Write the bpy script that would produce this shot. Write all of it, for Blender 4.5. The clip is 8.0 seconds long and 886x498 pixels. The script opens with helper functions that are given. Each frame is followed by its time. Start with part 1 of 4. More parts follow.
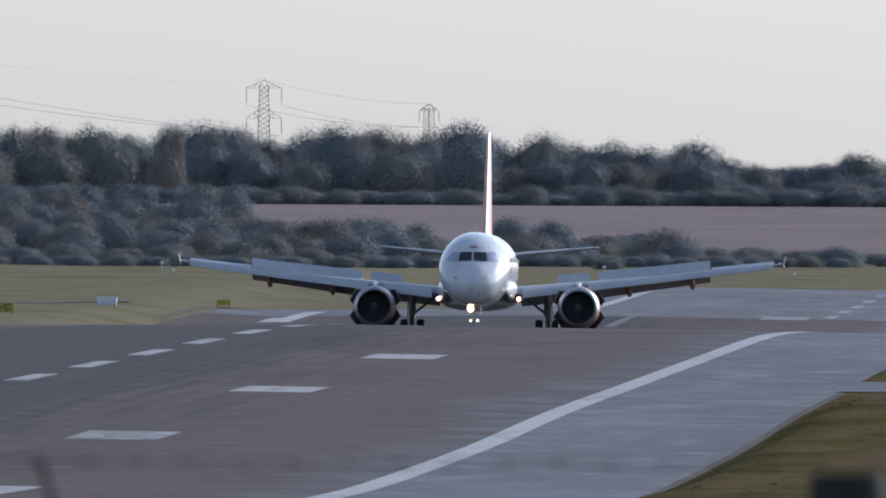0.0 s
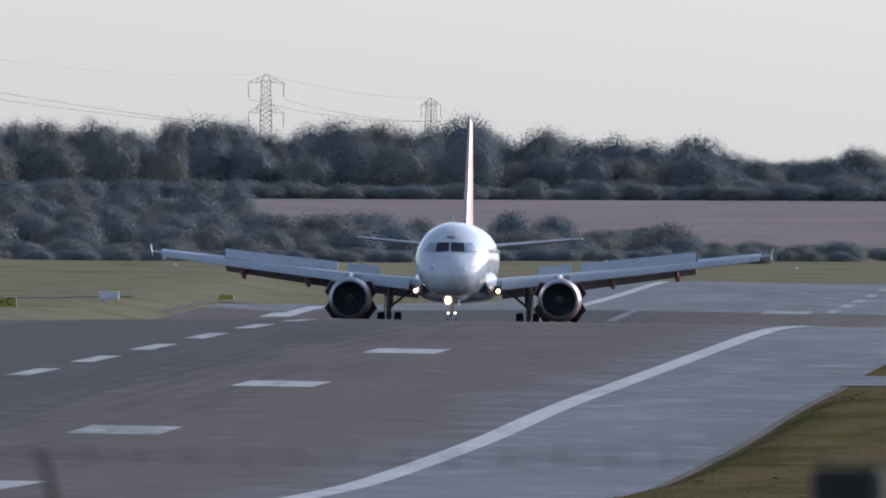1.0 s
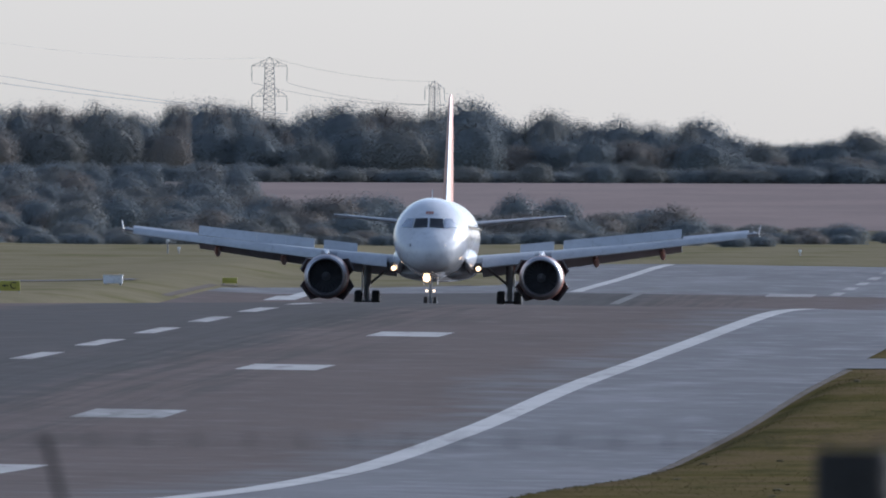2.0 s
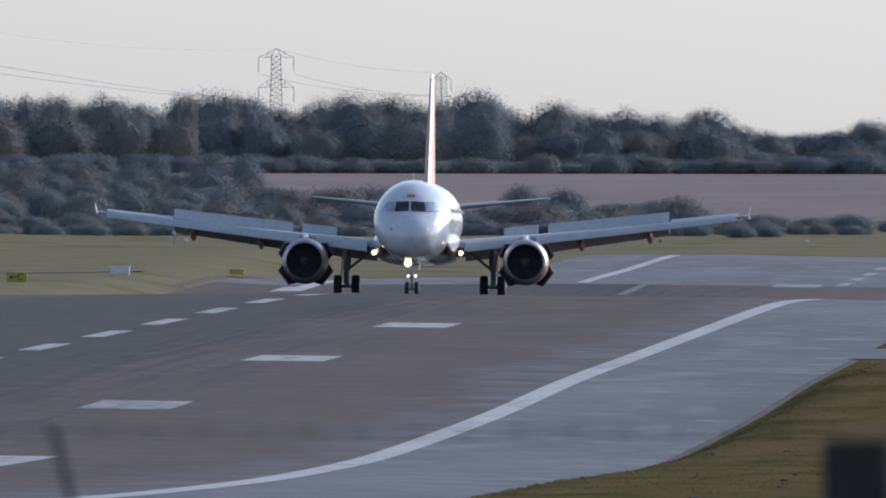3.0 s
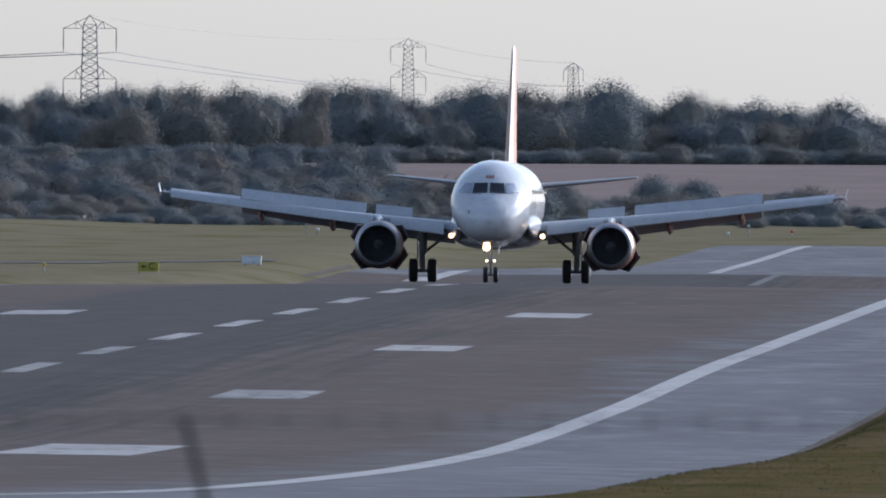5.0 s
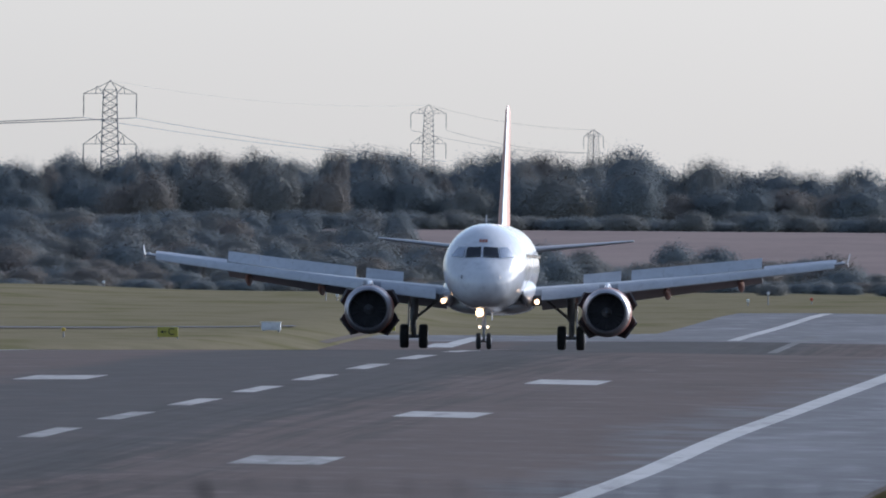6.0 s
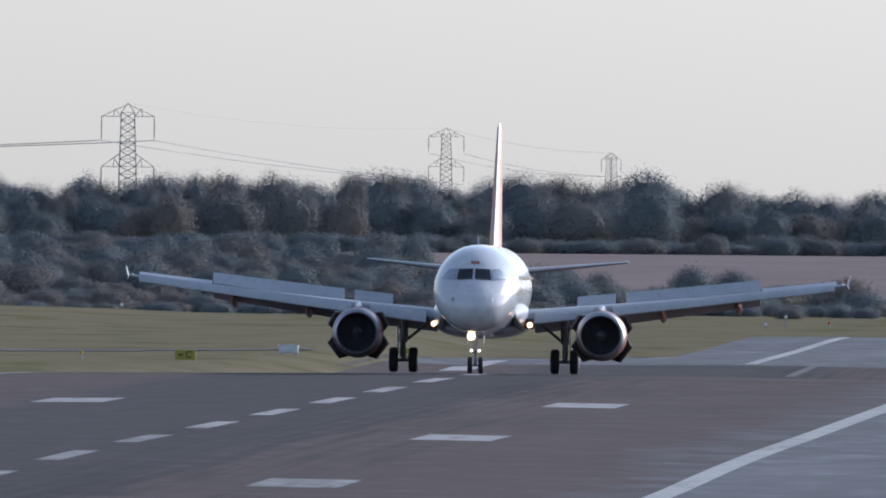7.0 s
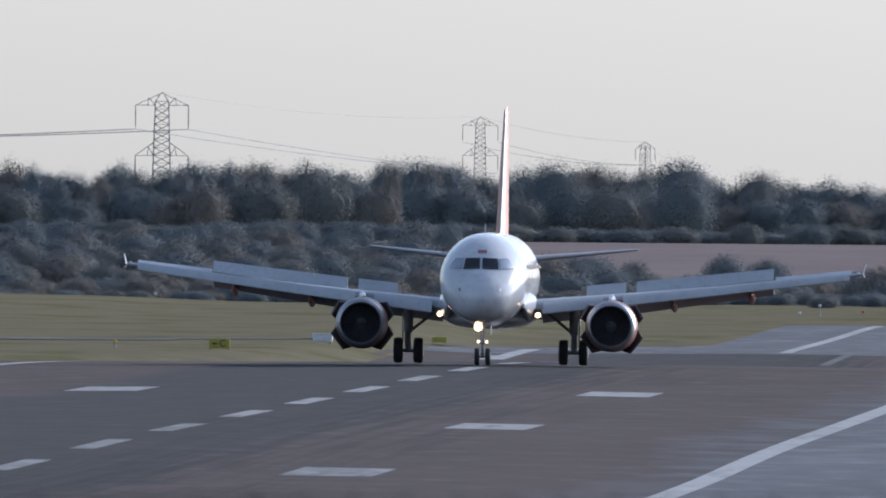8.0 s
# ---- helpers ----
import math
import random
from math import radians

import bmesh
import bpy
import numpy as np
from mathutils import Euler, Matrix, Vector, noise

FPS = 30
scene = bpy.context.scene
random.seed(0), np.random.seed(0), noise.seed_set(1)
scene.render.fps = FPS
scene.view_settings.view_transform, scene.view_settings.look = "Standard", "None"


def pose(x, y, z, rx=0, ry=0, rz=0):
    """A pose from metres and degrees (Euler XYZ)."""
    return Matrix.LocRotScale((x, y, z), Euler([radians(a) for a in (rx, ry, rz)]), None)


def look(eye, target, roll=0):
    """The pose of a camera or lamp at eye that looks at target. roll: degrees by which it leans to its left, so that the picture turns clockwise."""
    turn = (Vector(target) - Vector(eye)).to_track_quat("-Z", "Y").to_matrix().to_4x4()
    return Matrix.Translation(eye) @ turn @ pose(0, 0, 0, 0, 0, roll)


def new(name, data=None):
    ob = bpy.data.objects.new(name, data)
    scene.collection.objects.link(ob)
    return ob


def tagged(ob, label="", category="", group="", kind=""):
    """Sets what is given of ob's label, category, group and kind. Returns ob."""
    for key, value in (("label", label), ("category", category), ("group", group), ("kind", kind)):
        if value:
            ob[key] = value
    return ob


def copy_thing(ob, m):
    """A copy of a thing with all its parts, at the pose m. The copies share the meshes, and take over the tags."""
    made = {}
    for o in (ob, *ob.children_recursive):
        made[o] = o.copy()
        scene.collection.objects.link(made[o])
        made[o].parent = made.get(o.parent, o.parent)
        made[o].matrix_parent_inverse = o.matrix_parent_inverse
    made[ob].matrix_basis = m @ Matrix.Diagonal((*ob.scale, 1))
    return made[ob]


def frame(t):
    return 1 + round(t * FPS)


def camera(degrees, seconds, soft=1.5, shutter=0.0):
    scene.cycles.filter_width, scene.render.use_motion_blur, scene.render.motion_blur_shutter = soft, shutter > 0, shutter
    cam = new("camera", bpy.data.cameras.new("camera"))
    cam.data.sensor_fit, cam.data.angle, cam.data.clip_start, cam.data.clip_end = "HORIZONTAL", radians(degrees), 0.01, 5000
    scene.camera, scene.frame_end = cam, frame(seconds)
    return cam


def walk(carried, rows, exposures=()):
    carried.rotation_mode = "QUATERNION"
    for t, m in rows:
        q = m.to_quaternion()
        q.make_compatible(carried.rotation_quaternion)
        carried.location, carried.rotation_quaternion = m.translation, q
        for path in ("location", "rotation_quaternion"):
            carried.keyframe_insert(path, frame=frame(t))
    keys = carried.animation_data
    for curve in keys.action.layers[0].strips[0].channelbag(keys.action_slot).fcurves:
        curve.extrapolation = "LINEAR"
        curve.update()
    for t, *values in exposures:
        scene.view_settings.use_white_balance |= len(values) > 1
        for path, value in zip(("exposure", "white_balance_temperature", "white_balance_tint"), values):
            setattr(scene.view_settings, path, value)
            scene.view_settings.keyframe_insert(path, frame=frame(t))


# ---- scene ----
from mathutils.bvhtree import BVHTree

# ================= camera =================
EYE = 9.0                  # eye height over the datum of the airfield
cam = camera(1.4973, 8.0, soft=1.9)
cam.data.dof.use_dof = True
cam.data.dof.focus_distance = 1700.0
cam.data.dof.aperture_fstop = 22.0


def aim(yaw, pitch, roll):
    """Pose of the camera: degrees to the left of the runway's axis, down, and lean."""
    a, b = radians(yaw), radians(pitch)
    eye = Vector((0, 0, EYE))
    return look(eye, eye + 1000 * Vector((-math.sin(a) * math.cos(b), math.cos(a) * math.cos(b), -math.sin(b))), roll)


PATH = (
    (0, 1.6745, 0.1575, 0.28),
    (0.1, 1.6794, 0.1960, 0.28),
    (0.2, 1.6800, 0.2194, 0.27),
    (0.3, 1.6999, 0.2314, 0.27),
    (0.4, 1.7045, 0.2328, 0.26),
    (0.5, 1.7041, 0.2252, 0.26),
    (0.6, 1.6903, 0.2331, 0.26),
    (0.7, 1.6802, 0.2239, 0.25),
    (0.8, 1.6748, 0.2134, 0.25),
    (0.9, 1.6752, 0.1833, 0.24),
    (1, 1.6781, 0.1670, 0.24),
    (1.1, 1.6812, 0.1652, 0.24),
    (1.2, 1.6776, 0.1804, 0.23),
    (1.3, 1.6809, 0.1701, 0.23),
    (1.4, 1.6740, 0.1777, 0.22),
    (1.5, 1.6817, 0.1768, 0.22),
    (1.6, 1.6786, 0.1846, 0.21),
    (1.7, 1.6785, 0.1871, 0.20),
    (2.8, 1.6901, 0.2284, 0.12),
    (2.9, 1.6901, 0.2206, 0.11),
    (3, 1.6958, 0.2108, 0.09),
    (3.1, 1.7038, 0.1824, 0.08),
    (3.2, 1.7105, 0.1610, 0.06),
    (3.3, 1.7208, 0.1508, 0.05),
    (3.4, 1.7336, 0.1343, 0.03),
    (3.5, 1.7522, 0.1315, 0.02),
    (3.6, 1.7633, 0.1412, 0.03),
    (3.7, 1.7852, 0.1596, 0.04),
    (3.8, 1.8010, 0.1669, 0.05),
    (3.9, 1.8192, 0.1841, 0.06),
    (4, 1.8256, 0.2043, 0.07),
    (4.1, 1.8577, 0.2026, 0.08),
    (4.2, 1.8682, 0.2088, 0.09),
    (4.3, 1.8787, 0.2310, 0.10),
    (4.4, 1.8867, 0.2409, 0.11),
    (4.5, 1.8957, 0.2323, 0.12),
    (4.6, 1.8994, 0.2237, 0.14),
    (4.7, 1.9054, 0.2262, 0.16),
    (5.8, 1.9369, 0.2311, 0.40),
    (5.9, 1.9446, 0.2012, 0.41),
    (6, 1.9522, 0.1159, 0.43),
    (6.1, 1.9546, 0.0552, 0.44),
    (6.2, 1.9658, 0.0277, 0.46),
    (6.3, 1.9707, 0.0235, 0.47),
    (6.4, 1.9642, 0.0438, 0.49),
    (6.5, 1.9712, 0.0394, 0.50),
    (6.6, 1.9718, 0.0423, 0.50),
    (6.7, 1.9720, 0.0462, 0.50),
    (6.8, 1.9697, 0.0538, 0.50),
    (6.9, 1.9711, 0.0601, 0.50),
    (7, 1.9823, 0.0770, 0.50),
    (7.1, 1.9853, 0.0983, 0.50),
    (7.2, 2.0006, 0.1191, 0.50),
    (7.3, 2.0062, 0.1287, 0.50),
    (7.4, 2.0056, 0.1358, 0.50),
    (7.5, 2.0130, 0.1300, 0.50),
    (7.6, 2.0253, 0.1147, 0.50),
    (7.7, 2.0293, 0.1135, 0.50),
    (7.8, 2.0371, 0.1074, 0.50),
    (7.9, 2.0399, 0.1062, 0.50),
    (8, 2.0397, 0.0964, 0.50),
)
walk(cam, [(t, aim(y, p, r)) for t, y, p, r in PATH], exposures=((0, 0.02, 5150, 12), (8, 0.02, 5150, 12)))

# ================= light =================
SUN_DIR = Vector((0.66, 0.68, 0.34)).normalized()     # towards the sun
world = bpy.data.worlds.new("world")
scene.world = world
world.use_nodes = True
wn = world.node_tree
sky = wn.nodes.new("ShaderNodeTexSky")
sky.sky_type = "NISHITA"
sky.sun_disc = False
sky.sun_elevation = math.asin(SUN_DIR.z)
sky.sun_rotation = math.atan2(SUN_DIR.x, SUN_DIR.y)
sky.altitude = 150
sky.air_density = 1.0
sky.dust_density = 1.45
sky.ozone_density = 1.0
bg = wn.nodes["Background"]
hs = wn.nodes.new("ShaderNodeHueSaturation")
hs.inputs["Saturation"].default_value = 0.6
wn.links.new(sky.outputs[0], hs.inputs["Color"])
wn.links.new(hs.outputs[0], bg.inputs["Color"])
bg.inputs["Strength"].default_value = 0.137
sun = new("sun", bpy.data.lights.new("sun", "SUN"))
sun.data.energy = 4.2
sun.data.angle = radians(3)
sun.data.color = (1.0, 0.9, 0.76)
sun.matrix_world = look(SUN_DIR * 200, (0, 0, 0))


# ================= materials =================
def material(name, base, rough=0.6, metal=0.0, other=None, scale=1.0, fine=8.0, bump=0.0, stretch=(1, 1, 1),
             rough_var=0.0, island=0.0, random_tint=0.0, spec=0.5, emit=None, power=0.0, third=None):
    """Procedural surface: two scales of noise between base and other, optional relief and per-piece variation."""
    m = bpy.data.materials.new(name)
    m.use_nodes = True
    nt = m.node_tree
    b = nt.nodes["Principled BSDF"]
    b.inputs["Roughness"].default_value = rough
    b.inputs["Metallic"].default_value = metal
    b.inputs["Specular IOR Level"].default_value = spec
    other = other or tuple(c * 0.8 for c in base)
    co = nt.nodes.new("ShaderNodeTexCoord")
    mp = nt.nodes.new("ShaderNodeMapping")
    mp.inputs["Scale"].default_value = stretch
    nt.links.new(co.outputs["Object"], mp.inputs["Vector"])

    def noise_node(s, detail):
        n = nt.nodes.new("ShaderNodeTexNoise")
        n.inputs["Scale"].default_value = s
        n.inputs["Detail"].default_value = detail
        n.inputs["Roughness"].default_value = 0.6
        nt.links.new(mp.outputs[0], n.inputs["Vector"])
        return n

    def mix(a, c, fac):
        x = nt.nodes.new("ShaderNodeMix")
        x.data_type = "RGBA"
        for sock, v in ((x.inputs[6], a), (x.inputs[7], c), (x.inputs[0], fac)):
            if isinstance(v, (tuple, list)):
                sock.default_value = (*v, 1)
            elif isinstance(v, (int, float)):
                sock.default_value = v
            else:
                nt.links.new(v, sock)
        return x.outputs[2]

    def ramp(v, lo, hi, to0=0.0, to1=1.0):
        r = nt.nodes.new("ShaderNodeMapRange")
        r.inputs[1].default_value, r.inputs[2].default_value = lo, hi
        r.inputs[3].default_value, r.inputs[4].default_value = to0, to1
        nt.links.new(v, r.inputs[0])
        return r.outputs[0]

    big, small = noise_node(scale, 4), noise_node(fine, 3)
    col = mix(base, other, ramp(big.outputs[0], 0.38, 0.62))
    col = mix(col, tuple(c * 0.7 for c in other), ramp(small.outputs[0], 0.5, 0.75, 0.0, 0.45))
    if third:
        mid = noise_node(scale * 0.37, 3)
        col = mix(col, third, ramp(mid.outputs[0], 0.5, 0.66))
    if island or random_tint:
        if island:
            src = nt.nodes.new("ShaderNodeNewGeometry").outputs["Random Per Island"]
        else:
            src = nt.nodes.new("ShaderNodeObjectInfo").outputs["Random"]
        h = nt.nodes.new("ShaderNodeHueSaturation")
        nt.links.new(ramp(src, 0, 1, 1 - (island or random_tint), 1 + (island or random_tint)), h.inputs["Value"])
        nt.links.new(col, h.inputs["Color"])
        col = h.outputs[0]
    nt.links.new(col, b.inputs["Base Color"])
    if rough_var:
        nt.links.new(ramp(big.outputs[0], 0.35, 0.65, max(0.05, rough - rough_var), min(1, rough + rough_var)), b.inputs["Roughness"])
    if bump:
        bn = nt.nodes.new("ShaderNodeBump")
        bn.inputs["Strength"].default_value = bump
        bn.inputs["Distance"].default_value = 0.05
        nt.links.new(small.outputs[0], bn.inputs["Height"])
        nt.links.new(bn.outputs[0], b.inputs["Normal"])
    if emit:
        b.inputs["Emission Color"].default_value = (*emit, 1)
        b.inputs["Emission Strength"].default_value = power
    return m


M_GRASS = material("grass", (0.186, 0.164, 0.104), 0.95, other=(0.220, 0.188, 0.124), scale=0.26, fine=2.2, stretch=(1.2, 0.5, 1),
                   third=(0.150, 0.138, 0.072), spec=0.0)


def grass_haze_grade(mat):
    """Deepens the near grass in olive and straw patches; the paler far tone paints in haze."""
    nt = mat.node_tree
    b = nt.nodes["Principled BSDF"]
    old = b.inputs["Base Color"].links[0].from_socket
    co, sep, rng_ = nt.nodes.new("ShaderNodeTexCoord"), nt.nodes.new("ShaderNodeSeparateXYZ"), nt.nodes.new("ShaderNodeMapRange")
    nt.links.new(co.outputs["Object"], sep.inputs[0])
    nt.links.new(sep.outputs[1], rng_.inputs[0])
    # full depth up to y 1350, fading to the haze-paled base tone by 1900
    for k, q in zip((1, 2, 3, 4), (1350, 1900, 1.0, 0.0)):
        rng_.inputs[k].default_value = q
    mx = nt.nodes.new("ShaderNodeMix")
    mx.data_type, mx.blend_type = "RGBA", "MULTIPLY"
    mp, n, patch = nt.nodes.new("ShaderNodeMapping"), nt.nodes.new("ShaderNodeTexNoise"), nt.nodes.new("ShaderNodeValToRGB")
    mp.inputs["Scale"].default_value = (0.32, 0.035, 0)
    n.inputs["Scale"].default_value, n.inputs["Detail"].default_value, n.inputs["Roughness"].default_value = 1.0, 7, 0.7
    nt.links.new(co.outputs["Object"], mp.inputs[0])
    nt.links.new(mp.outputs[0], n.inputs["Vector"])
    nt.links.new(n.outputs[0], patch.inputs[0])
    e = patch.color_ramp.elements
    e[0].position, e[0].color = 0.36, (0.36, 0.37, 0.25, 1)
    e[1].position, e[1].color = 0.64, (0.68, 0.57, 0.52, 1)
    mid = patch.color_ramp.elements.new(0.5)
    mid.color = (0.56, 0.51, 0.36, 1)
    nt.links.new(patch.outputs[0], mx.inputs[7])
    nt.links.new(rng_.outputs[0], mx.inputs[0])
    nt.links.new(old, mx.inputs[6])
    nt.links.new(mx.outputs[2], b.inputs["Base Color"])


grass_haze_grade(M_GRASS)
M_FIELD = material("ploughed_field", (0.235, 0.190, 0.178), 0.95, other=(0.265, 0.215, 0.198), scale=0.05, fine=0.5, stretch=(1, 0.3, 1), spec=0.0)
M_SOIL = material("bare_soil_verge", (0.085, 0.068, 0.055), 0.95, other=(0.11, 0.09, 0.075), scale=0.6, fine=3, stretch=(1, 0.3, 1), spec=0.1)
M_FIN = material("fin_paint", (0.58, 0.25, 0.17), 0.42, other=(0.52, 0.23, 0.16), scale=0.5, fine=3, spec=0.4)
M_COWL = material("cowling_paint", (0.34, 0.13, 0.085), 0.35, other=(0.28, 0.11, 0.075), scale=0.7, fine=3)
M_LIP = material("dull_metal_lip", (0.54, 0.52, 0.53), 0.44, 1.0, other=(0.46, 0.44, 0.45), scale=2, fine=8)


def paving(name, plain, pale, dark, bands=(), streak=0.0, rough=0.82, spec=0.25, cross=0.0, bare=None, worn=0.75, rubber=None, wet_sheen=None):
    """Worn asphalt: blotches, fine grain, pale streaks and tyre-darkened bands along the runway with ragged borders.
    bands: (from x, to x, colour, how strong); streak: how much of the surface is paled;
    cross: pale streaks that paint in sky sheen, and dark cracks, across the runway; bare: what shows where paint has
    worn off."""
    m = bpy.data.materials.new(name)
    m.use_nodes = True
    nt = m.node_tree
    b = nt.nodes["Principled BSDF"]
    b.inputs["Specular IOR Level"].default_value = spec
    co = nt.nodes.new("ShaderNodeTexCoord")
    sep = nt.nodes.new("ShaderNodeSeparateXYZ")
    nt.links.new(co.outputs["Object"], sep.inputs[0])

    def grain(sx, sy, detail, shift=0.0):
        mp = nt.nodes.new("ShaderNodeMapping")
        mp.inputs["Scale"].default_value = (sx, sy, 0)
        mp.inputs["Location"].default_value = (shift, shift * 0.7, 0)
        nt.links.new(co.outputs["Object"], mp.inputs[0])
        n = nt.nodes.new("ShaderNodeTexNoise")
        n.inputs["Scale"].default_value = 1.0
        n.inputs["Detail"].default_value = detail
        n.inputs["Roughness"].default_value = 0.62
        nt.links.new(mp.outputs[0], n.inputs["Vector"])
        return n.outputs[0]

    def span(v, lo, hi, a=0.0, c=1.0):
        r = nt.nodes.new("ShaderNodeMapRange")
        for k, q in zip((1, 2, 3, 4), (lo, hi, a, c)):
            r.inputs[k].default_value = q
        nt.links.new(v, r.inputs[0])
        return r.outputs[0]

    def maths(op, a, c):
        n = nt.nodes.new("ShaderNodeMath")
        n.operation = op
        for sock, v in zip(n.inputs, (a, c)):
            if isinstance(v, (int, float)):
                sock.default_value = v
            else:
                nt.links.new(v, sock)
        return n.outputs[0]

    def blend(a, c, fac):
        x = nt.nodes.new("ShaderNodeMix")
        x.data_type = "RGBA"
        for sock, v in ((x.inputs[6], a), (x.inputs[7], c)):
            if isinstance(v, tuple):
                sock.default_value = (*v, 1)
            else:
                nt.links.new(v, sock)
        nt.links.new(fac, x.inputs[0])
        return x.outputs[2]

    blotch, streaks, fine, broad = grain(0.10, 0.022, 4), grain(0.42, 0.12, 5, 3.0), grain(1.3, 0.30, 4, 7.0), grain(0.05, 0.008, 3, 11.0)
    col = blend(plain, dark, span(blotch, 0.42, 0.66, 0.0, 0.75))
    col = blend(col, pale, span(broad, 0.5, 0.68, 0.0, 0.5))
    if streak:
        col = blend(col, pale, span(streaks, 0.64 - 0.25 * streak, 0.74 - 0.2 * streak, 0.0, 0.85))
    ragged = maths("ADD", sep.outputs[0], maths("MULTIPLY", maths("SUBTRACT", maths("ADD", streaks, blotch), 1.0), 6.5))
    for x0, x1, tone, strong in bands:
        inside = maths("MULTIPLY", span(ragged, x0 - 1.2, x0 + 1.2), span(ragged, x1 - 1.2, x1 + 1.2, 1.0, 0.0))
        col = blend(col, tone, maths("MULTIPLY", inside, strong))
    col = blend(col, tuple(c * 0.72 for c in dark), span(fine, 0.52, 0.78, 0.0, 0.4))
    col = blend(col, tuple(min(1, c * 1.25) for c in pale), span(fine, 0.28, 0.44, 0.18, 0.0))
    if rubber:
        # tyre rubber laid down in long thin streaks along the landing line
        x0, x1, tone, strong = rubber
        lay = maths("ADD", sep.outputs[0], maths("MULTIPLY", maths("SUBTRACT", grain(0.5, 0.006, 4, 51.0), 0.5), 14.0))
        inside = maths("MULTIPLY", span(lay, x0 - 4.0, x0 + 3.0), span(lay, x1 - 5.0, x1 + 3.5, 1.0, 0.0))
        col = blend(col, tone, maths("MULTIPLY", inside, span(grain(1.5, 0.010, 6, 61.0), 0.44, 0.62, 0.0, strong)))
    if wet_sheen:
        # damp patches along the runway's border, their sky reflection painted in as a pale tone
        x0, x1, tone, strong = wet_sheen
        lay = maths("ADD", sep.outputs[0], maths("MULTIPLY", maths("SUBTRACT", grain(0.05, 0.012, 5, 81.0), 0.5), 13.0))
        patch = maths("MULTIPLY", span(lay, x0 - 1.5, x0 + 1.5), span(grain(0.16, 0.05, 6, 71.0), 0.46, 0.58, 0.0, strong))
        col = blend(col, tone, patch)
    if cross:
        run, crack = grain(0.20, 0.030, 6, 21.0), grain(0.22, 0.13, 4, 31.0)
        col = blend(col, tuple(min(1, c * 1.35) for c in pale), span(run, 0.52, 0.66, 0.0, cross))
        col = blend(col, tuple(c * 0.55 for c in dark), span(crack, 0.655, 0.70, 0.0, 0.8 * cross))
    if bare:
        col = blend(col, bare, span(grain(0.9, 0.10, 7, 41.0), 0.53, 0.65, 0.0, worn))
    nt.links.new(col, b.inputs["Base Color"])
    nt.links.new(span(streaks, 0.35, 0.65, rough + 0.06, rough - 0.08), b.inputs["Roughness"])
    return m


M_RUNWAY = paving("runway_asphalt_worn", (0.080, 0.057, 0.052), (0.100, 0.075, 0.069), (0.057, 0.041, 0.038), rubber=(-51.0, -43.5, (0.012, 0.011, 0.012), 0.85), wet_sheen=(-33.2, -29.5, (0.125, 0.123, 0.135), 0.75),
                  bands=((-65.0, -47.5, (0.036, 0.034, 0.037), 0.9), (-33.0, -30.0, (0.085, 0.080, 0.084), 0.6)), streak=0.3, rough=0.9, spec=0.1, cross=0.10)
# bluish base and pale cross bands carry the sky's reflection in the colour
M_SHOULDER = paving("shoulder_asphalt_sheen", (0.071, 0.067, 0.075), (0.126, 0.121, 0.131), (0.055, 0.052, 0.060), streak=0.4, rough=0.74, spec=0.3, cross=0.5)
M_PAINT = paving("runway_paint", (0.34, 0.32, 0.31), (0.40, 0.38, 0.365), (0.26, 0.247, 0.24), streak=0.3, rough=0.7, bare=(0.11, 0.095, 0.09))
M_LINE = paving("edge_paint", (0.40, 0.385, 0.375), (0.47, 0.45, 0.44), (0.30, 0.29, 0.28), streak=0.3, rough=0.7, worn=0.38, bare=(0.11, 0.095, 0.09))
M_WORN = paving("worn_paint", (0.25, 0.24, 0.235), (0.36, 0.35, 0.345), (0.12, 0.112, 0.11), streak=0.3, rough=0.75, bare=(0.07, 0.058, 0.054))
M_FAINT = paving("faint_paint", (0.10, 0.096, 0.096), (0.14, 0.135, 0.135), (0.07, 0.066, 0.067), streak=0.3, rough=0.75, bare=(0.062, 0.055, 0.056))
M_WHITE = material("white_fuselage_paint", (0.70, 0.70, 0.72), 0.12, other=(0.61, 0.61, 0.63), scale=0.5, fine=3)
M_GREY = material("grey_wing_paint", (0.34, 0.35, 0.37), 0.35, other=(0.29, 0.30, 0.32), scale=0.7, fine=3, stretch=(1, 0.4, 1))
M_SLAT = material("pale_slat_paint", (0.52, 0.53, 0.55), 0.35, other=(0.46, 0.47, 0.49), scale=0.6, fine=3)
M_STEEL = material("gear_steel", (0.28, 0.28, 0.29), 0.45, 0.5, other=(0.2, 0.2, 0.21), scale=2, fine=9)
M_RUBBER = material("tyre_rubber", (0.022, 0.022, 0.024), 0.85, other=(0.03, 0.03, 0.031), scale=2, fine=9)
M_INTAKE = material("dark_fan", (0.03, 0.03, 0.034), 0.6, 0.1, other=(0.045, 0.045, 0.05), scale=2, fine=7)
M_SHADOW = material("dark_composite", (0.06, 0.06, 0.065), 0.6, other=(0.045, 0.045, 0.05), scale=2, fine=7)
M_DOOR = material("door_lining", (0.095, 0.085, 0.085), 0.55, other=(0.06, 0.055, 0.058), scale=1.5, fine=6)
M_GLASS = material("cockpit_glass", (0.012, 0.014, 0.02), 0.08, other=(0.015, 0.016, 0.02), scale=2, fine=7)
# paler metallic copy of the cockpit glass: sky reflection put into its colour
M_GLASS_SIDE = material("sky_pale_side_glass", (0.50, 0.53, 0.58), 0.12, 0.8, other=(0.46, 0.48, 0.52), scale=2, fine=7, spec=0.9)
M_RED = material("red_lettering", (0.38, 0.14, 0.10), 0.5)
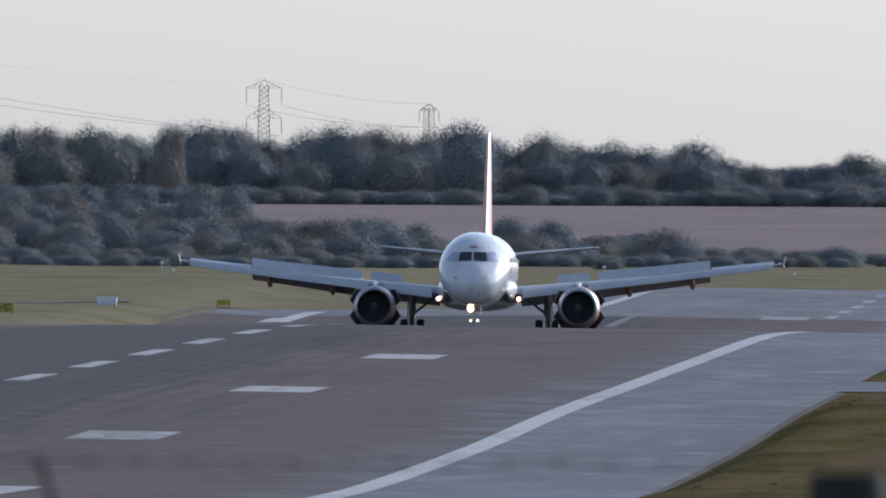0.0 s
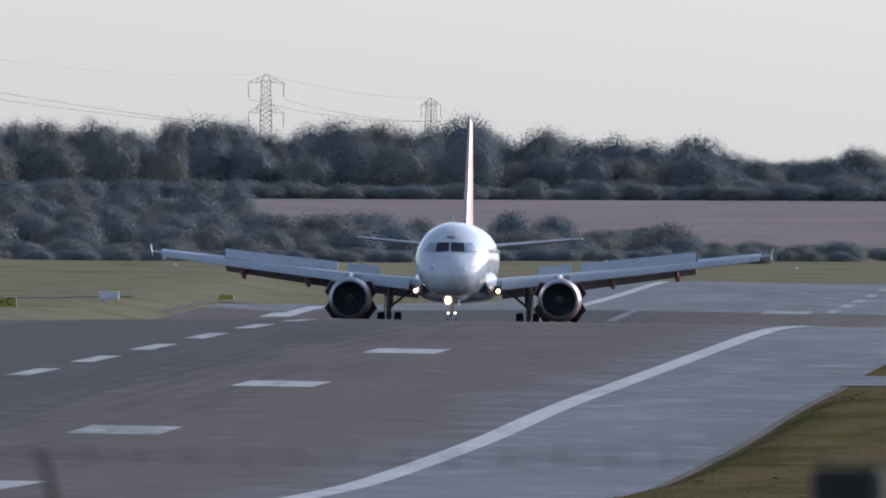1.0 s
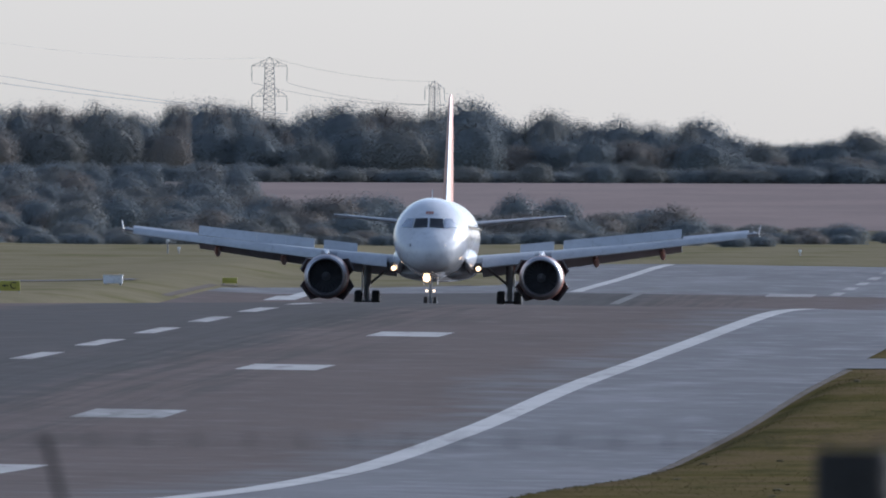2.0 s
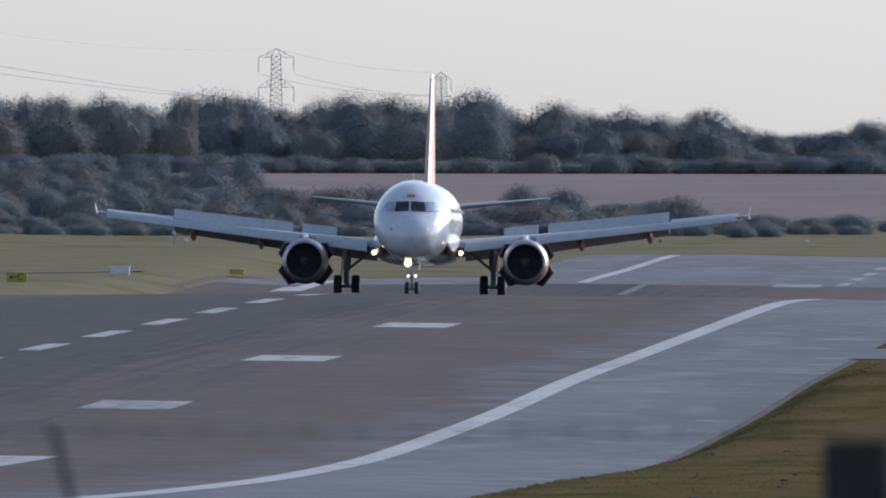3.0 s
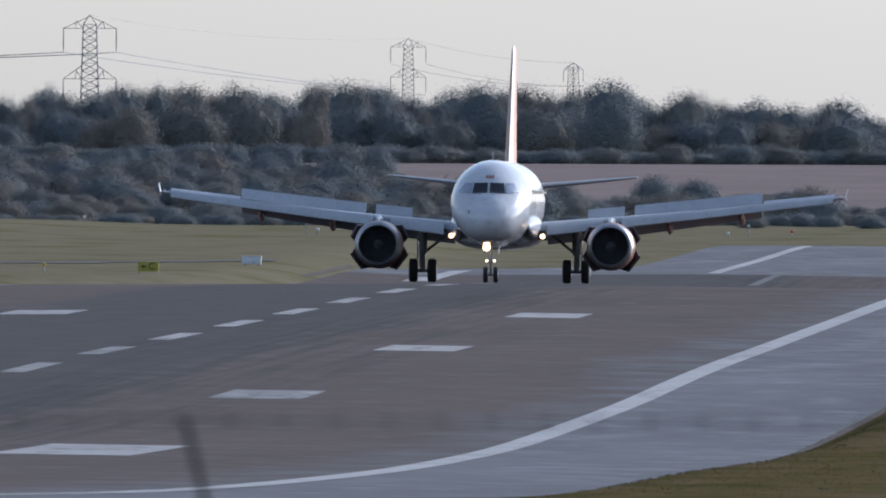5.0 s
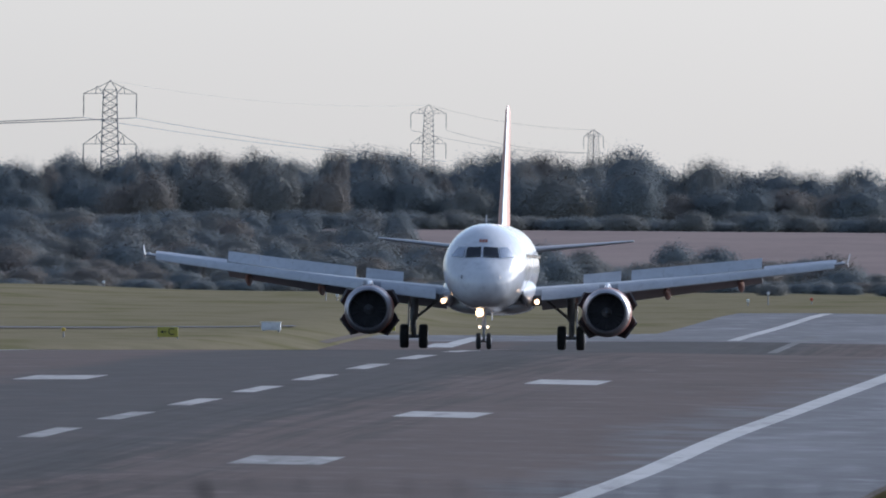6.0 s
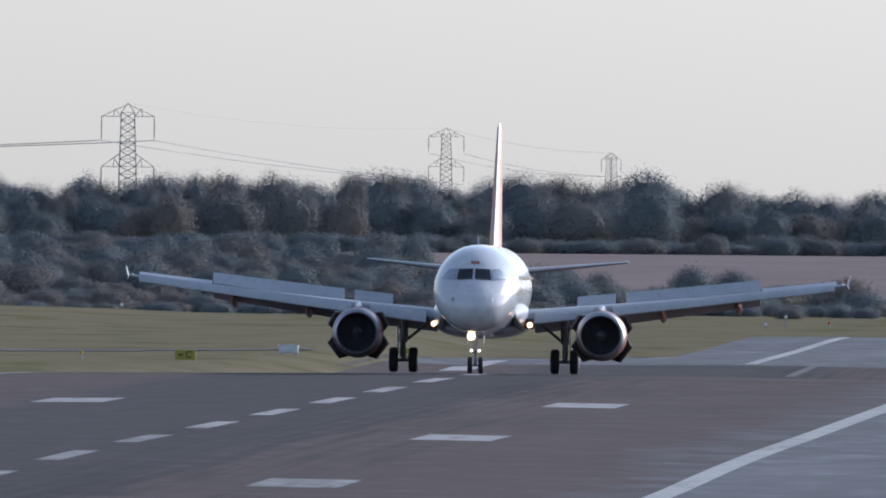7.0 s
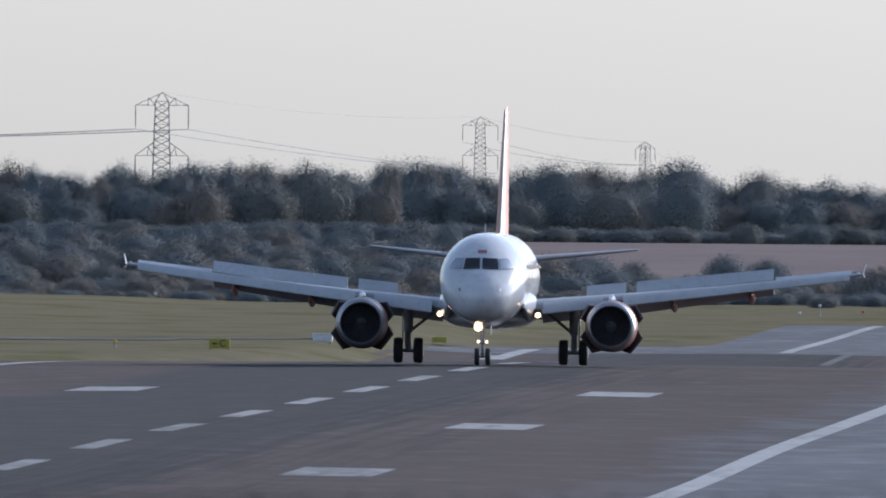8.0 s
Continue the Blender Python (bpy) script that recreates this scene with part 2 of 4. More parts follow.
M_LAMP = material("warm_lamp", (1, 0.9, 0.75), 0.3, emit=(1.0, 0.58, 0.26), power=4.5)
M_LAMPS = material("small_lamp", (1, 0.9, 0.75), 0.3, emit=(1.0, 0.70, 0.42), power=3)
M_LATTICE = material("galvanised_lattice", (0.13, 0.13, 0.14), 0.6, 0.3, scale=1, fine=5)
M_WIRE = material("cable", (0.10, 0.10, 0.105), 0.6, 0.3, scale=1, fine=5)
M_BARK = material("bark", (0.075, 0.06, 0.048), 0.9, other=(0.05, 0.04, 0.032), scale=1.2, fine=6, bump=0.5)
M_SIGN = material("yellow_sign", (0.40, 0.36, 0.05), 0.6)
M_BLACK = material("black_paint", (0.02, 0.02, 0.02), 0.6)
M_BOX = material("white_cabinet", (0.75, 0.76, 0.78), 0.5)
M_POST = material("weathered_timber", (0.035, 0.032, 0.03), 0.9, other=(0.025, 0.023, 0.022), scale=3, fine=20, bump=0.6)


def leaf_material(name, base, other):
    """Leaves let part of the light through."""
    m = material(name, base, 0.9, other=other, scale=0.25, fine=1.2, island=0.05, spec=0.3)
    nt = m.node_tree
    b, out = nt.nodes["Principled BSDF"], nt.nodes["Material Output"]
    tr, mx = nt.nodes.new("ShaderNodeBsdfTranslucent"), nt.nodes.new("ShaderNodeMixShader")
    mx.inputs[0].default_value = 0.12
    nt.links.new(b.inputs["Base Color"].links[0].from_socket, tr.inputs["Color"])
    nt.links.new(b.outputs[0], mx.inputs[1])
    nt.links.new(tr.outputs[0], mx.inputs[2])
    nt.links.new(mx.outputs[0], out.inputs["Surface"])
    return m


# foliage lightened and greyed towards blue: the distance haze is put into its colour
LEAF = [leaf_material("leaves_dark_hazed", (0.202, 0.222, 0.232), (0.214, 0.230, 0.234)),
        leaf_material("leaves_olive_hazed", (0.236, 0.232, 0.216), (0.222, 0.224, 0.214)),
        leaf_material("leaves_autumn_hazed", (0.256, 0.226, 0.200), (0.238, 0.218, 0.198))]


# ================= helpers of this scene =================
def finish(bm, name, mat, smooth=True):
    bmesh.ops.recalc_face_normals(bm, faces=bm.faces)
    me = bpy.data.meshes.new(name)
    bm.to_mesh(me)
    bm.free()
    if smooth:
        me.shade_smooth()
        me.set_sharp_from_angle(angle=radians(40))
    me.materials.append(mat)
    return me


def part(name, bm, mat, parent=None, label="", smooth=True):
    ob = new(name, finish(bm, name, mat, smooth))
    ob.parent = parent
    return tagged(ob, label)


def loft(rings, close=True, cap=True):
    bm = bmesh.new()
    vs = [[bm.verts.new(p) for p in r] for r in rings]
    n = len(vs[0])
    for a, b in zip(vs, vs[1:]):
        for i in range(n if close else n - 1):
            j = (i + 1) % n
            bm.faces.new((a[i], a[j], b[j], b[i]))
    if cap and close:
        bm.faces.new(vs[0][::-1])
        bm.faces.new(vs[-1])
    return bm


def box(bm, c, s, m=None, bevel=0.0):
    r = bmesh.ops.create_cube(bm, size=1, matrix=(m or Matrix()) @ Matrix.Translation(c) @ Matrix.Diagonal((*s, 1)))
    if bevel:
        es = list({e for v in r["verts"] for e in v.link_edges})
        bmesh.ops.bevel(bm, geom=es, offset=bevel, segments=2, affect="EDGES", profile=0.6)
    return bm


def rod(bm, a, b, r0, r1=None, seg=8):
    a, b = Vector(a), Vector(b)
    d = b - a
    m = Matrix.Translation((a + b) / 2) @ d.to_track_quat("Z", "Y").to_matrix().to_4x4()
    bmesh.ops.create_cone(bm, cap_ends=True, segments=seg, radius1=r0, radius2=r0 if r1 is None else r1, depth=d.length, matrix=m)
    return bm


def lathe(profile, axis, seg=32, centre=(0, 0, 0), cap=True):
    """Revolves (along, radius) pairs round the x, y or z axis."""
    rings = []
    for h, r in profile:
        ring = []
        for i in range(seg):
            a = 2 * math.pi * i / seg
            u, v = r * math.cos(a), r * math.sin(a)
            p = {"x": (h, u, v), "y": (u, h, v), "z": (u, v, h)}[axis]
            ring.append(Vector(p) + Vector(centre))
        rings.append(ring)
    return loft(rings, cap=cap)


# ================= terrain =================
AXIS = -53.0               # runway centreline
CENTRE = ((-300, 6.6), (0, 6.6), (115, 6.5), (190, 4.9), (330, 4.55), (480, 3.4), (600, 2.25), (720, 1.15), (800, 0.55), (880, 0.02), (961, -0.28), (1034, -0.17), (1099, -0.03), (1146, 0.22), (1200, 0.40), (1266, 0.52), (1386, 0.78), (1506, 1.05),
          (1565, 1.11), (1640, 0.84), (1704, 0.48), (1760, 0.0), (1829, -0.85), (1908, -1.50), (1990, -1.2), (2080, -0.68), (2200, -0.4),
          (2304, 0.0), (2450, 0.05), (2600, 0.35), (2680, 0.35), (2800, -0.2), (3000, 0.0), (3300, 1.4), (3700, 3.45), (4000, 3.4), (4400, 4.9), (4950, 7.2))
LEFT = ((-300, 6.6), (0, 6.6), (115, 6.5), (190, 4.2), (330, 1.6), (600, 0.6), (1000, 0.0), (1400, 0.7), (1565, 1.05), (1650, 0.75), (1800, -0.1), (1900, -0.3), (2000, 0.05), (2100, 0.2),
        (2250, 0.9), (2400, 1.75), (2480, 1.6), (2600, 0.3), (2800, -0.2), (3000, 0.0), (3300, 1.4), (3700, 3.45), (4000, 3.4), (4400, 4.9), (4950, 7.2))


def smooth_table(rows, width=22):
    ys = np.arange(-400, 5051, 5.0)
    z = np.interp(ys, [r[0] for r in rows], [r[1] for r in rows])
    k = np.exp(-0.5 * (np.arange(-12, 13) * 5.0 / width) ** 2)
    z = np.convolve(np.pad(z, 12, mode="edge"), k / k.sum(), mode="valid")
    return lambda y: float(np.interp(y, ys, z))


centre_z, left_z = smooth_table(CENTRE), smooth_table(LEFT, 30)


def step(a, b, v):
    t = min(1.0, max(0.0, (v - a) / (b - a)))
    return t * t * (3 - 2 * t)


def terrain(x, y):
    off = x - AXIS
    z = centre_z(y)
    k = step(1850, 1960, y)
    a, b = -33 + 13 * k, -45 + 17 * k
    if off < a and y > 1000:
        dip = 0.5 * step(-117, -100, x) * step(2150, 2330, y) * (1 - step(2480, 2600, y))
        z += (left_z(y) - dip - z) * step(a, b, off)
    fade = step(500, 800, y) * (1 - step(2460, 2650, y))
    z -= 0.012 * min(abs(off), 31) * fade * (1 if off > 0 else 0.6)
    # low grass bank beyond the paved shoulder
    z += 0.45 * step(-22.1, -20.6, x) * step(650, 800, y) * (1 - step(1150, 1275, y))
    far = max(0.0, abs(x) - 150)
    z += 0.004 * far * math.sin(x * 0.004 + y * 0.0011) * step(0, 400, far)
    return z


YS = [-300, -100, 0, 60, 100, 130, 160, 200, 260, 330, 420, 520] + list(range(600, 2500, 20)) + list(range(2500, 3800, 50)) + list(range(3800, 4951, 115))
PAVED = (-86.0, -22.3)


def paved_left(y):
    """Western border of the pavement: the runway narrows beyond the crest."""
    return float(np.interp(y, (1895, 1900, 2106, 2134, 2440), (-86.0, -75.5, -75.5, -59.4, -59.4)))


def drape(name, xs, y0, y1, lift, mat, under=False, parent=None, west=None):
    """A sheet laid over the terrain."""
    ys = sorted({y0, y1, *[y for y in YS if y0 < y < y1]})
    bm = bmesh.new()
    g = []
    for y in ys:
        row = []
        for x in xs:
            if west:
                x = xs[-1] + (west(y) - xs[-1]) * (xs[-1] - x) / (xs[-1] - xs[0])
            z = terrain(x, y) + lift
            if under and paved_left(y) + 0.3 < x < PAVED[1] - 0.1 and 560 < y < 2345:
                z -= 0.35
            row.append(bm.verts.new((x, y, z)))
        g.append(row)
    for a, b in zip(g, g[1:]):
        for i in range(len(xs) - 1):
            bm.faces.new((a[i], a[i + 1], b[i + 1], b[i]))
    for f in bm.faces:
        if f.normal.z < 0:
            f.normal_flip()
    me = bpy.data.meshes.new(name)
    bm.to_mesh(me)
    bm.free()
    me.shade_smooth()
    me.materials.append(mat)
    ob = new(name, me)
    ob.parent = parent
    return ob


GX = [-2500, -1800, -1200, -800, -500, -350, -250, -200, -170, -150, -135, -120, -110, -104, -98, -92, -86, -84, -81, -79, -77, -75.5, -72, -70, -67, -64, -61.5, -59.4, -56, -53, -42, -30.5, -23, -22.3, -22.0, -21.3, -20.6, -19.5, -18, -12, -5, 0, 6, 15, 30, 60, 100,
      150, 250, 400, 700, 1100, 1700, 2500]
ground = tagged(drape("ground", GX, -300, 4950, 0, M_GRASS, under=True), "mown autumn airfield grass, olive and straw coloured", "ground", kind="structure")
STRIPX = [-84, -80, -75.5, -70, -64, -58.5, -53, -47.5, -42, -36, -30.5]
runway = tagged(drape("runway", STRIPX, 570, 1900, 0, M_RUNWAY), "worn grey asphalt runway with tyre marks", "runway", kind="structure")
runway_far = tagged(drape("runway_far", STRIPX[1:], 1900, 2075, 0, M_RUNWAY, west=paved_left), "worn grey asphalt runway beyond the crest", "runway", kind="structure")
runway_end = tagged(drape("runway_end", STRIPX[1:], 2075, 2345, 0, M_SHOULDER, west=paved_left), "pale concrete end of the runway", "runway", kind="structure")
verge = tagged(drape("verge", [-22.3, -22.15, -22.0], 575, 1272, 0.012, M_SOIL), "strip of bare soil along the paved shoulder", "verge", kind="structure")
shoulder = tagged(drape("shoulder", [-30.5, -26, -22.3], 570, 2345, 0.0, M_SHOULDER), "paved runway shoulder, coloured pale blue-grey for sky sheen", "pavement", kind="structure")
taxi_right = tagged(drape("taxiway", [-22.5, -18, -12, -5, 0, 6, 15, 30, 60, 100], 1275, 1318, 0.03, M_SHOULDER), "grey asphalt taxiway joining the runway", "taxiway", kind="structure")


def strip_across(name, xs, mid, half, lift, mat, label, category):
    """A narrow band that runs across the airfield; mid gives its place along the runway."""
    bm = bmesh.new()
    rows_ = [[bm.verts.new((x, mid(x) + d, terrain(x, mid(x) + d) + lift)) for x in xs] for d in np.linspace(-half, half, 4)]
    for p, q in zip(rows_, rows_[1:]):
        for i in range(len(xs) - 1):
            bm.faces.new((p[i], p[i + 1], q[i + 1], q[i]))
    return tagged(part(name, bm, mat), label, category, kind="structure")


def taxi_mid(x):
    return float(np.interp(x, (-95, -84, -78), (2050, 2066, 2088)))


TAXI_X = [-250, -200, -170, -150, -135, -120, -110, -104, -98, -92, -89, -86, -84, -82.5, -81, -80]
taxi_left = strip_across("taxiway", TAXI_X, taxi_mid, 5.0, 0.04, M_SHOULDER, "narrow grey taxiway crossing the grass", "taxiway")
strip_across("verge", TAXI_X[:-5], lambda x: taxi_mid(x) - 9.0, 4.0, 0.035, M_SOIL, "dark brown strip along the narrow taxiway", "verge")
tagged(drape("verge", [-76.5, -76.2, -75.9], 2026, 2108, 0.03, M_SOIL), "bare soil beside the far runway", "verge", kind="structure")
strip_across("verge", [-76.0, -73.0, -70.0, -67.0, -64.0, -61.0], lambda x: float(np.interp(x, (-76, -61), (2112, 2138))), 3.0, 0.03, M_SOIL, "strip of bare soil at the runway's far border", "verge")
field = tagged(drape("field", [-250, -200, -170, -150, -135, -120, -110, -104, -98, -92, -86, -75, -64, -53, -42, -30.5, -18, -5, 6, 30, 60, 150, 250, 400], 3060, 3790, 0.05, M_FIELD), "brown ploughed field on a gentle slope", "field", kind="structure")


# ---- painted markings ----
def marking(name, x0, x1, y0, y1, mat, label):
    ob = drape(name, [x0, x1] if x1 - x0 < 2 else list(np.linspace(x0, x1, 4)), y0, y1, 0.014, mat)
    return tagged(ob, label, "runway marking", "runway markings", "structure")


for k in range(-8, 20):
    y0 = 1146 + 60 * (k - 0)
    if 600 < y0 < 1900:
        marking("centreline_dash", AXIS - 0.45, AXIS + 0.45, y0, y0 + 30, M_WORN if k in (-1, 0, 1) else M_PAINT, "white painted centreline dash on the runway")
for side in (-1, 1):
    marking("edge_line", AXIS + side * 22.5 - 0.45, AXIS + side * 22.5 + 0.45, 590, 1890, M_LINE, "white painted runway edge line")
for y0, w in ((1088, 3.0), (1237, 3.0), (1389, 3.0)):
    marking("touchdown_mark", AXIS + 10.5 - w / 2, AXIS + 10.5 + w / 2, y0, y0 + 22.5, M_WORN if y0 == 1088 else M_PAINT, "white painted touchdown zone bar on the runway")
marking("touchdown_mark", -43.0, -39.1, 915, 955, M_PAINT, "long white painted touchdown zone bar on the runway")
marking("touchdown_mark", AXIS - 12, AXIS - 9, 1389, 1411.5, M_PAINT, "white painted touchdown zone bar on the runway")


marking("centreline", AXIS - 0.42, AXIS + 0.36, 2080, 2335, M_LINE, "continuous white centreline on the runway's end")
marking("touchdown_mark", -41.2, -38.3, 2068, 2088, M_WORN, "worn white bar beyond the crest")
marking("edge_line", -70.0, -68.8, 2036, 2118, M_LINE, "white painted runway edge line beyond the crest")
# extra strip: wet glare where the line begins, laid down as white paint
marking("edge_line", -70.7, -70.02, 2036, 2062, M_LINE, "white strip standing for wet glare at the edge line's start")
marking("edge_line", -49.3, -48.7, 2012, 2125, M_FAINT, "worn thin white line beyond the crest")
for k in range(5):
    marking("edge_dash", -37.5, -36.8, 2080 + 46 * k, 2105 + 46 * k, M_WORN, "worn white painted dash beyond the crest")


# ================= aircraft =================
def ring(y, hw, zb, zt, n=40, power=2.0):
    zc, hh = (zb + zt) / 2, (zt - zb) / 2
    out = []
    for i in range(n):
        a = 2 * math.pi * i / n
        c, s = math.cos(a), math.sin(a)
        out.append((hw * math.copysign(abs(c) ** (2 / power), c), y, zc + hh * math.copysign(abs(s) ** (2 / power), s)))
    return out


FUSE = ((0.0, 0.02, 3.03, 3.07), (0.06, 0.28, 2.78, 3.32), (0.2, 0.52, 2.56, 3.55), (0.5, 0.84, 2.30, 3.83), (1.0, 1.18, 2.06, 4.16), (1.5, 1.42, 1.97, 4.42), (2.0, 1.60, 1.91, 4.78),
        (2.6, 1.75, 1.87, 5.17), (3.2, 1.85, 1.84, 5.45), (4.0, 1.93, 1.81, 5.70), (5.0, 1.97, 1.78, 5.87), (6.2, 1.985, 1.73, 5.95), (9, 1.985, 1.65, 5.96), (13, 1.985, 1.65, 5.96), (21.5, 1.985, 1.70, 5.96),
        (23.5, 1.93, 1.95, 5.93), (25.5, 1.78, 2.4, 5.92), (27.5, 1.5, 3.0, 5.88), (29.5, 1.15, 3.65, 5.8), (31.5, 0.75, 4.3, 5.65), (33.0, 0.42, 4.75, 5.45), (33.8, 0.2, 4.92, 5.3))

WING_Z0, DIHEDRAL = 2.57, 0.108


def wing_le(x):
    return 10.3 + (x - 1.9) * 0.52


def wing_te(x):
    return 17.6 if x < 6.4 else 17.6 + (x - 6.4) * 0.205


def wing_z(x):
    return WING_Z0 + (x - 1.9) * DIHEDRAL + 0.0007 * (x - 1.9) ** 2


def foil(x, le, te, z, thick, n=9, droop=0.0):
    """Closed section: over the top from nose to tail and back below."""
    pts = []
    prof = [0.0, 0.02, 0.08, 0.2, 0.4, 0.6, 0.8, 0.93, 1.0]
    h = [0.0, 0.42, 0.75, 0.97, 1.0, 0.8, 0.45, 0.17, 0.02]
    for t, k in zip(prof, h):
        pts.append((x, le + (te - le) * t, z + thick * 0.58 * k - droop * (1 - t) ** 6))
    for t, k in list(zip(prof, h))[-2:0:-1]:
        pts.append((x, le + (te - le) * t, z - thick * 0.42 * k - droop * (1 - t) ** 6))
    return pts


def panel(p, q, r, s, thick, bm=None):
    """A plate with four corners and a thickness."""
    bm = bm or bmesh.new()
    p, q, r, s = map(Vector, (p, q, r, s))
    n = (q - p).cross(s - p).normalized() * thick / 2
    a = [bm.verts.new(v + n) for v in (p, q, r, s)]
    b = [bm.verts.new(v - n) for v in (p, q, r, s)]
    bm.faces.new(a)
    bm.faces.new(b[::-1])
    for i in range(4):
        j = (i + 1) % 4
        bm.faces.new((a[i], b[i], b[j], a[j]))
    return bm


def wheel(parent, x, y, r, w, hubmat):
    prof = [(-w / 2, r * 0.52), (-w / 2, r * 0.86), (-w * 0.38, r * 0.97), (-w * 0.18, r), (w * 0.18, r), (w * 0.38, r * 0.97), (w / 2, r * 0.86), (w / 2, r * 0.52)]
    tyre = part("wheel", lathe(prof, "x", 28, (x, y, r)), M_RUBBER, parent, "black rubber tyre")
    part("hub", lathe([(-w * 0.53, r * 0.12), (-w * 0.53, r * 0.46), (-w * 0.4, r * 0.53), (w * 0.4, r * 0.53), (w * 0.53, r * 0.46), (w * 0.53, r * 0.12)], "x", 20, (x, y, r)), hubmat, tyre)
    return tyre


def build_aircraft():
    jet = tagged(new("airliner"), "white twin-engine airliner with orange tail braking on the runway", "aircraft")
    fus_bm = loft([ring(y, a * 1.01, b, c) for y, a, b, c in FUSE])
    fus_bm.normal_update()
    tree = BVHTree.FromBMesh(fus_bm)
    fus = part("fuselage", fus_bm, M_WHITE, jet, "glossy white fuselage")
    fus.location.z = 0.08

    def skin(x, z, lift=0.012):
        hit = tree.ray_cast(Vector((x, -5, z)), Vector((0, 1, 0)))
        return hit[0] + hit[1].normalized() * lift * (-1 if hit[1].y > 0 else 1) if hit[0] else Vector((x, 4, z))

    def pane(name, c, mat, label="", n=5):
        """A patch on the nose between four corners given as (x, z), with its own thickness."""
        bm = bmesh.new()
        lay = []
        for lift in (0.03, -0.02):
            g = []
            for i in range(n + 1):
                row = []
                for j in range(n + 1):
                    u, v = i / n, j / n
                    x = (c[0][0] * (1 - u) + c[1][0] * u) * (1 - v) + (c[3][0] * (1 - u) + c[2][0] * u) * v
                    z = (c[0][1] * (1 - u) + c[1][1] * u) * (1 - v) + (c[3][1] * (1 - u) + c[2][1] * u) * v
                    row.append(bm.verts.new(skin(x, z, lift)))
                g.append(row)
            lay.append(g)
            for i in range(n):
                for j in range(n):
                    bm.faces.new((g[i][j], g[i + 1][j], g[i + 1][j + 1], g[i][j + 1]))
        return part(name, bm, mat, fus, label)

    for s in (-1, 1):
        pane("windscreen_pane", [(s * 0.05, 4.31), (s * 0.80, 4.28), (s * 0.72, 4.78), (s * 0.05, 4.81)], M_GLASS, "dark cockpit windscreen pane", 7)
        pane("side_window", [(s * 0.88, 4.28), (s * 1.50, 4.34), (s * 1.16, 4.80), (s * 0.80, 4.78)], M_GLASS_SIDE, "cockpit side window reflecting the sky", 7)
        pane("sensor_plate", [(s * 0.86, 3.28), (s * 0.95, 3.28), (s * 0.95, 3.45), (s * 0.86, 3.45)], M_STEEL, "small dark probe plate", 2)
    for i, dx in enumerate((-0.16, -0.02, 0.12)):
        pane("lettering_bar", [(dx - 0.01, 5.02), (dx + 0.10, 5.02), (dx + 0.10, 5.16), (dx - 0.01, 5.16)], M_RED, "small red registration characters as bars", 2)
    # cabin windows and door outline along both flanks
    for s in (-1, 1):
        for k in range(34):
            bm = bmesh.new()
            box(bm, (s * 1.918, 7.2 + k * 0.53, 4.32), (0.05, 0.23, 0.33), bevel=0.02)
            part("cabin_window", bm, M_GLASS, fus)
    bm = bmesh.new()
    panel((0, 6.3, 5.9), (0, 6.65, 5.9), (0, 6.66, 6.36), (0, 6.5, 6.36), 0.045, bm)
    part("blade_antenna", bm, M_WHITE, fus, "small pale blade antenna")

    belly = [(9.4, 0.8, 1.85, 2.3), (10.2, 1.55, 1.74, 2.7), (11.0, 1.95, 1.66, 2.95), (12.5, 2.14, 1.62, 3.05), (16, 2.14, 1.62, 3.05), (18.5, 1.95, 1.68, 2.9), (20.5, 1.4, 1.8, 2.6), (21.8, 0.6, 1.88, 2.2)]
    part("belly_fairing", loft([ring(y, a, b, c, 32, 2.4) for y, a, b, c in belly]), M_WHITE, jet, "white wing root fairing")

    for s in (-1, 1):
        wing = part("wing", loft([foil(s * x, wing_le(x) + 0.25, wing_te(x) - 0.55, wing_z(x), th) for x, th in ((1.2, 0.78), (3, 0.7), (6.4, 0.52), (10, 0.36), (14, 0.25), (16.9, 0.16))]), M_GREY, jet, "grey wing")
        # drooped slats along the leading edge
        for a, b in ((2.55, 5.25), (6.15, 8.715), (8.725, 11.415), (11.425, 13.915), (13.925, 16.4)):
            rings = []
            for x in (a, (a + b) / 2, b):
                c = 0.9 - 0.022 * x
                z, y = wing_z(x), wing_le(x)
                rings.append([(s * x, y + 0.30 * c, z + 0.30 * c), (s * x, y + 0.02 * c, z + 0.16 * c), (s * x, y - 0.20 * c, z - 0.08 * c), (s * x, y - 0.26 * c, z - 0.30 * c), (s * x, y - 0.20 * c, z - 0.36 * c),
                              (s * x, y - 0.08 * c, z - 0.24 * c), (s * x, y + 0.12 * c, z + 0.02 * c), (s * x, y + 0.34 * c, z + 0.24 * c)])
            part("slat", loft(rings), M_SLAT, wing, "pale drooped leading edge slat")
        # flaps
        for a, b in ((2.3, 6.2), (6.3, 12.9)):
            rings = []
            for x in (a, b):
                c = (1.45 if x < 6.25 else 1.45 - (x - 6.3) * 0.07)
                y, z = wing_te(x) - 0.6, wing_z(x) - 0.09
                rings.append([(s * x, y, z + 0.06), (s * x, y + 0.4 * c, z - 0.03 * c), (s * x, y + 1.0 * c, z - 0.38 * c), (s * x, y + 0.98 * c, z - 0.42 * c), (s * x, y + 0.3 * c, z - 0.26 * c), (s * x, y - 0.05, z - 0.10)])
            part("flap", loft(rings), M_GREY, wing, "grey lowered trailing edge flap")
        bm = bmesh.new()
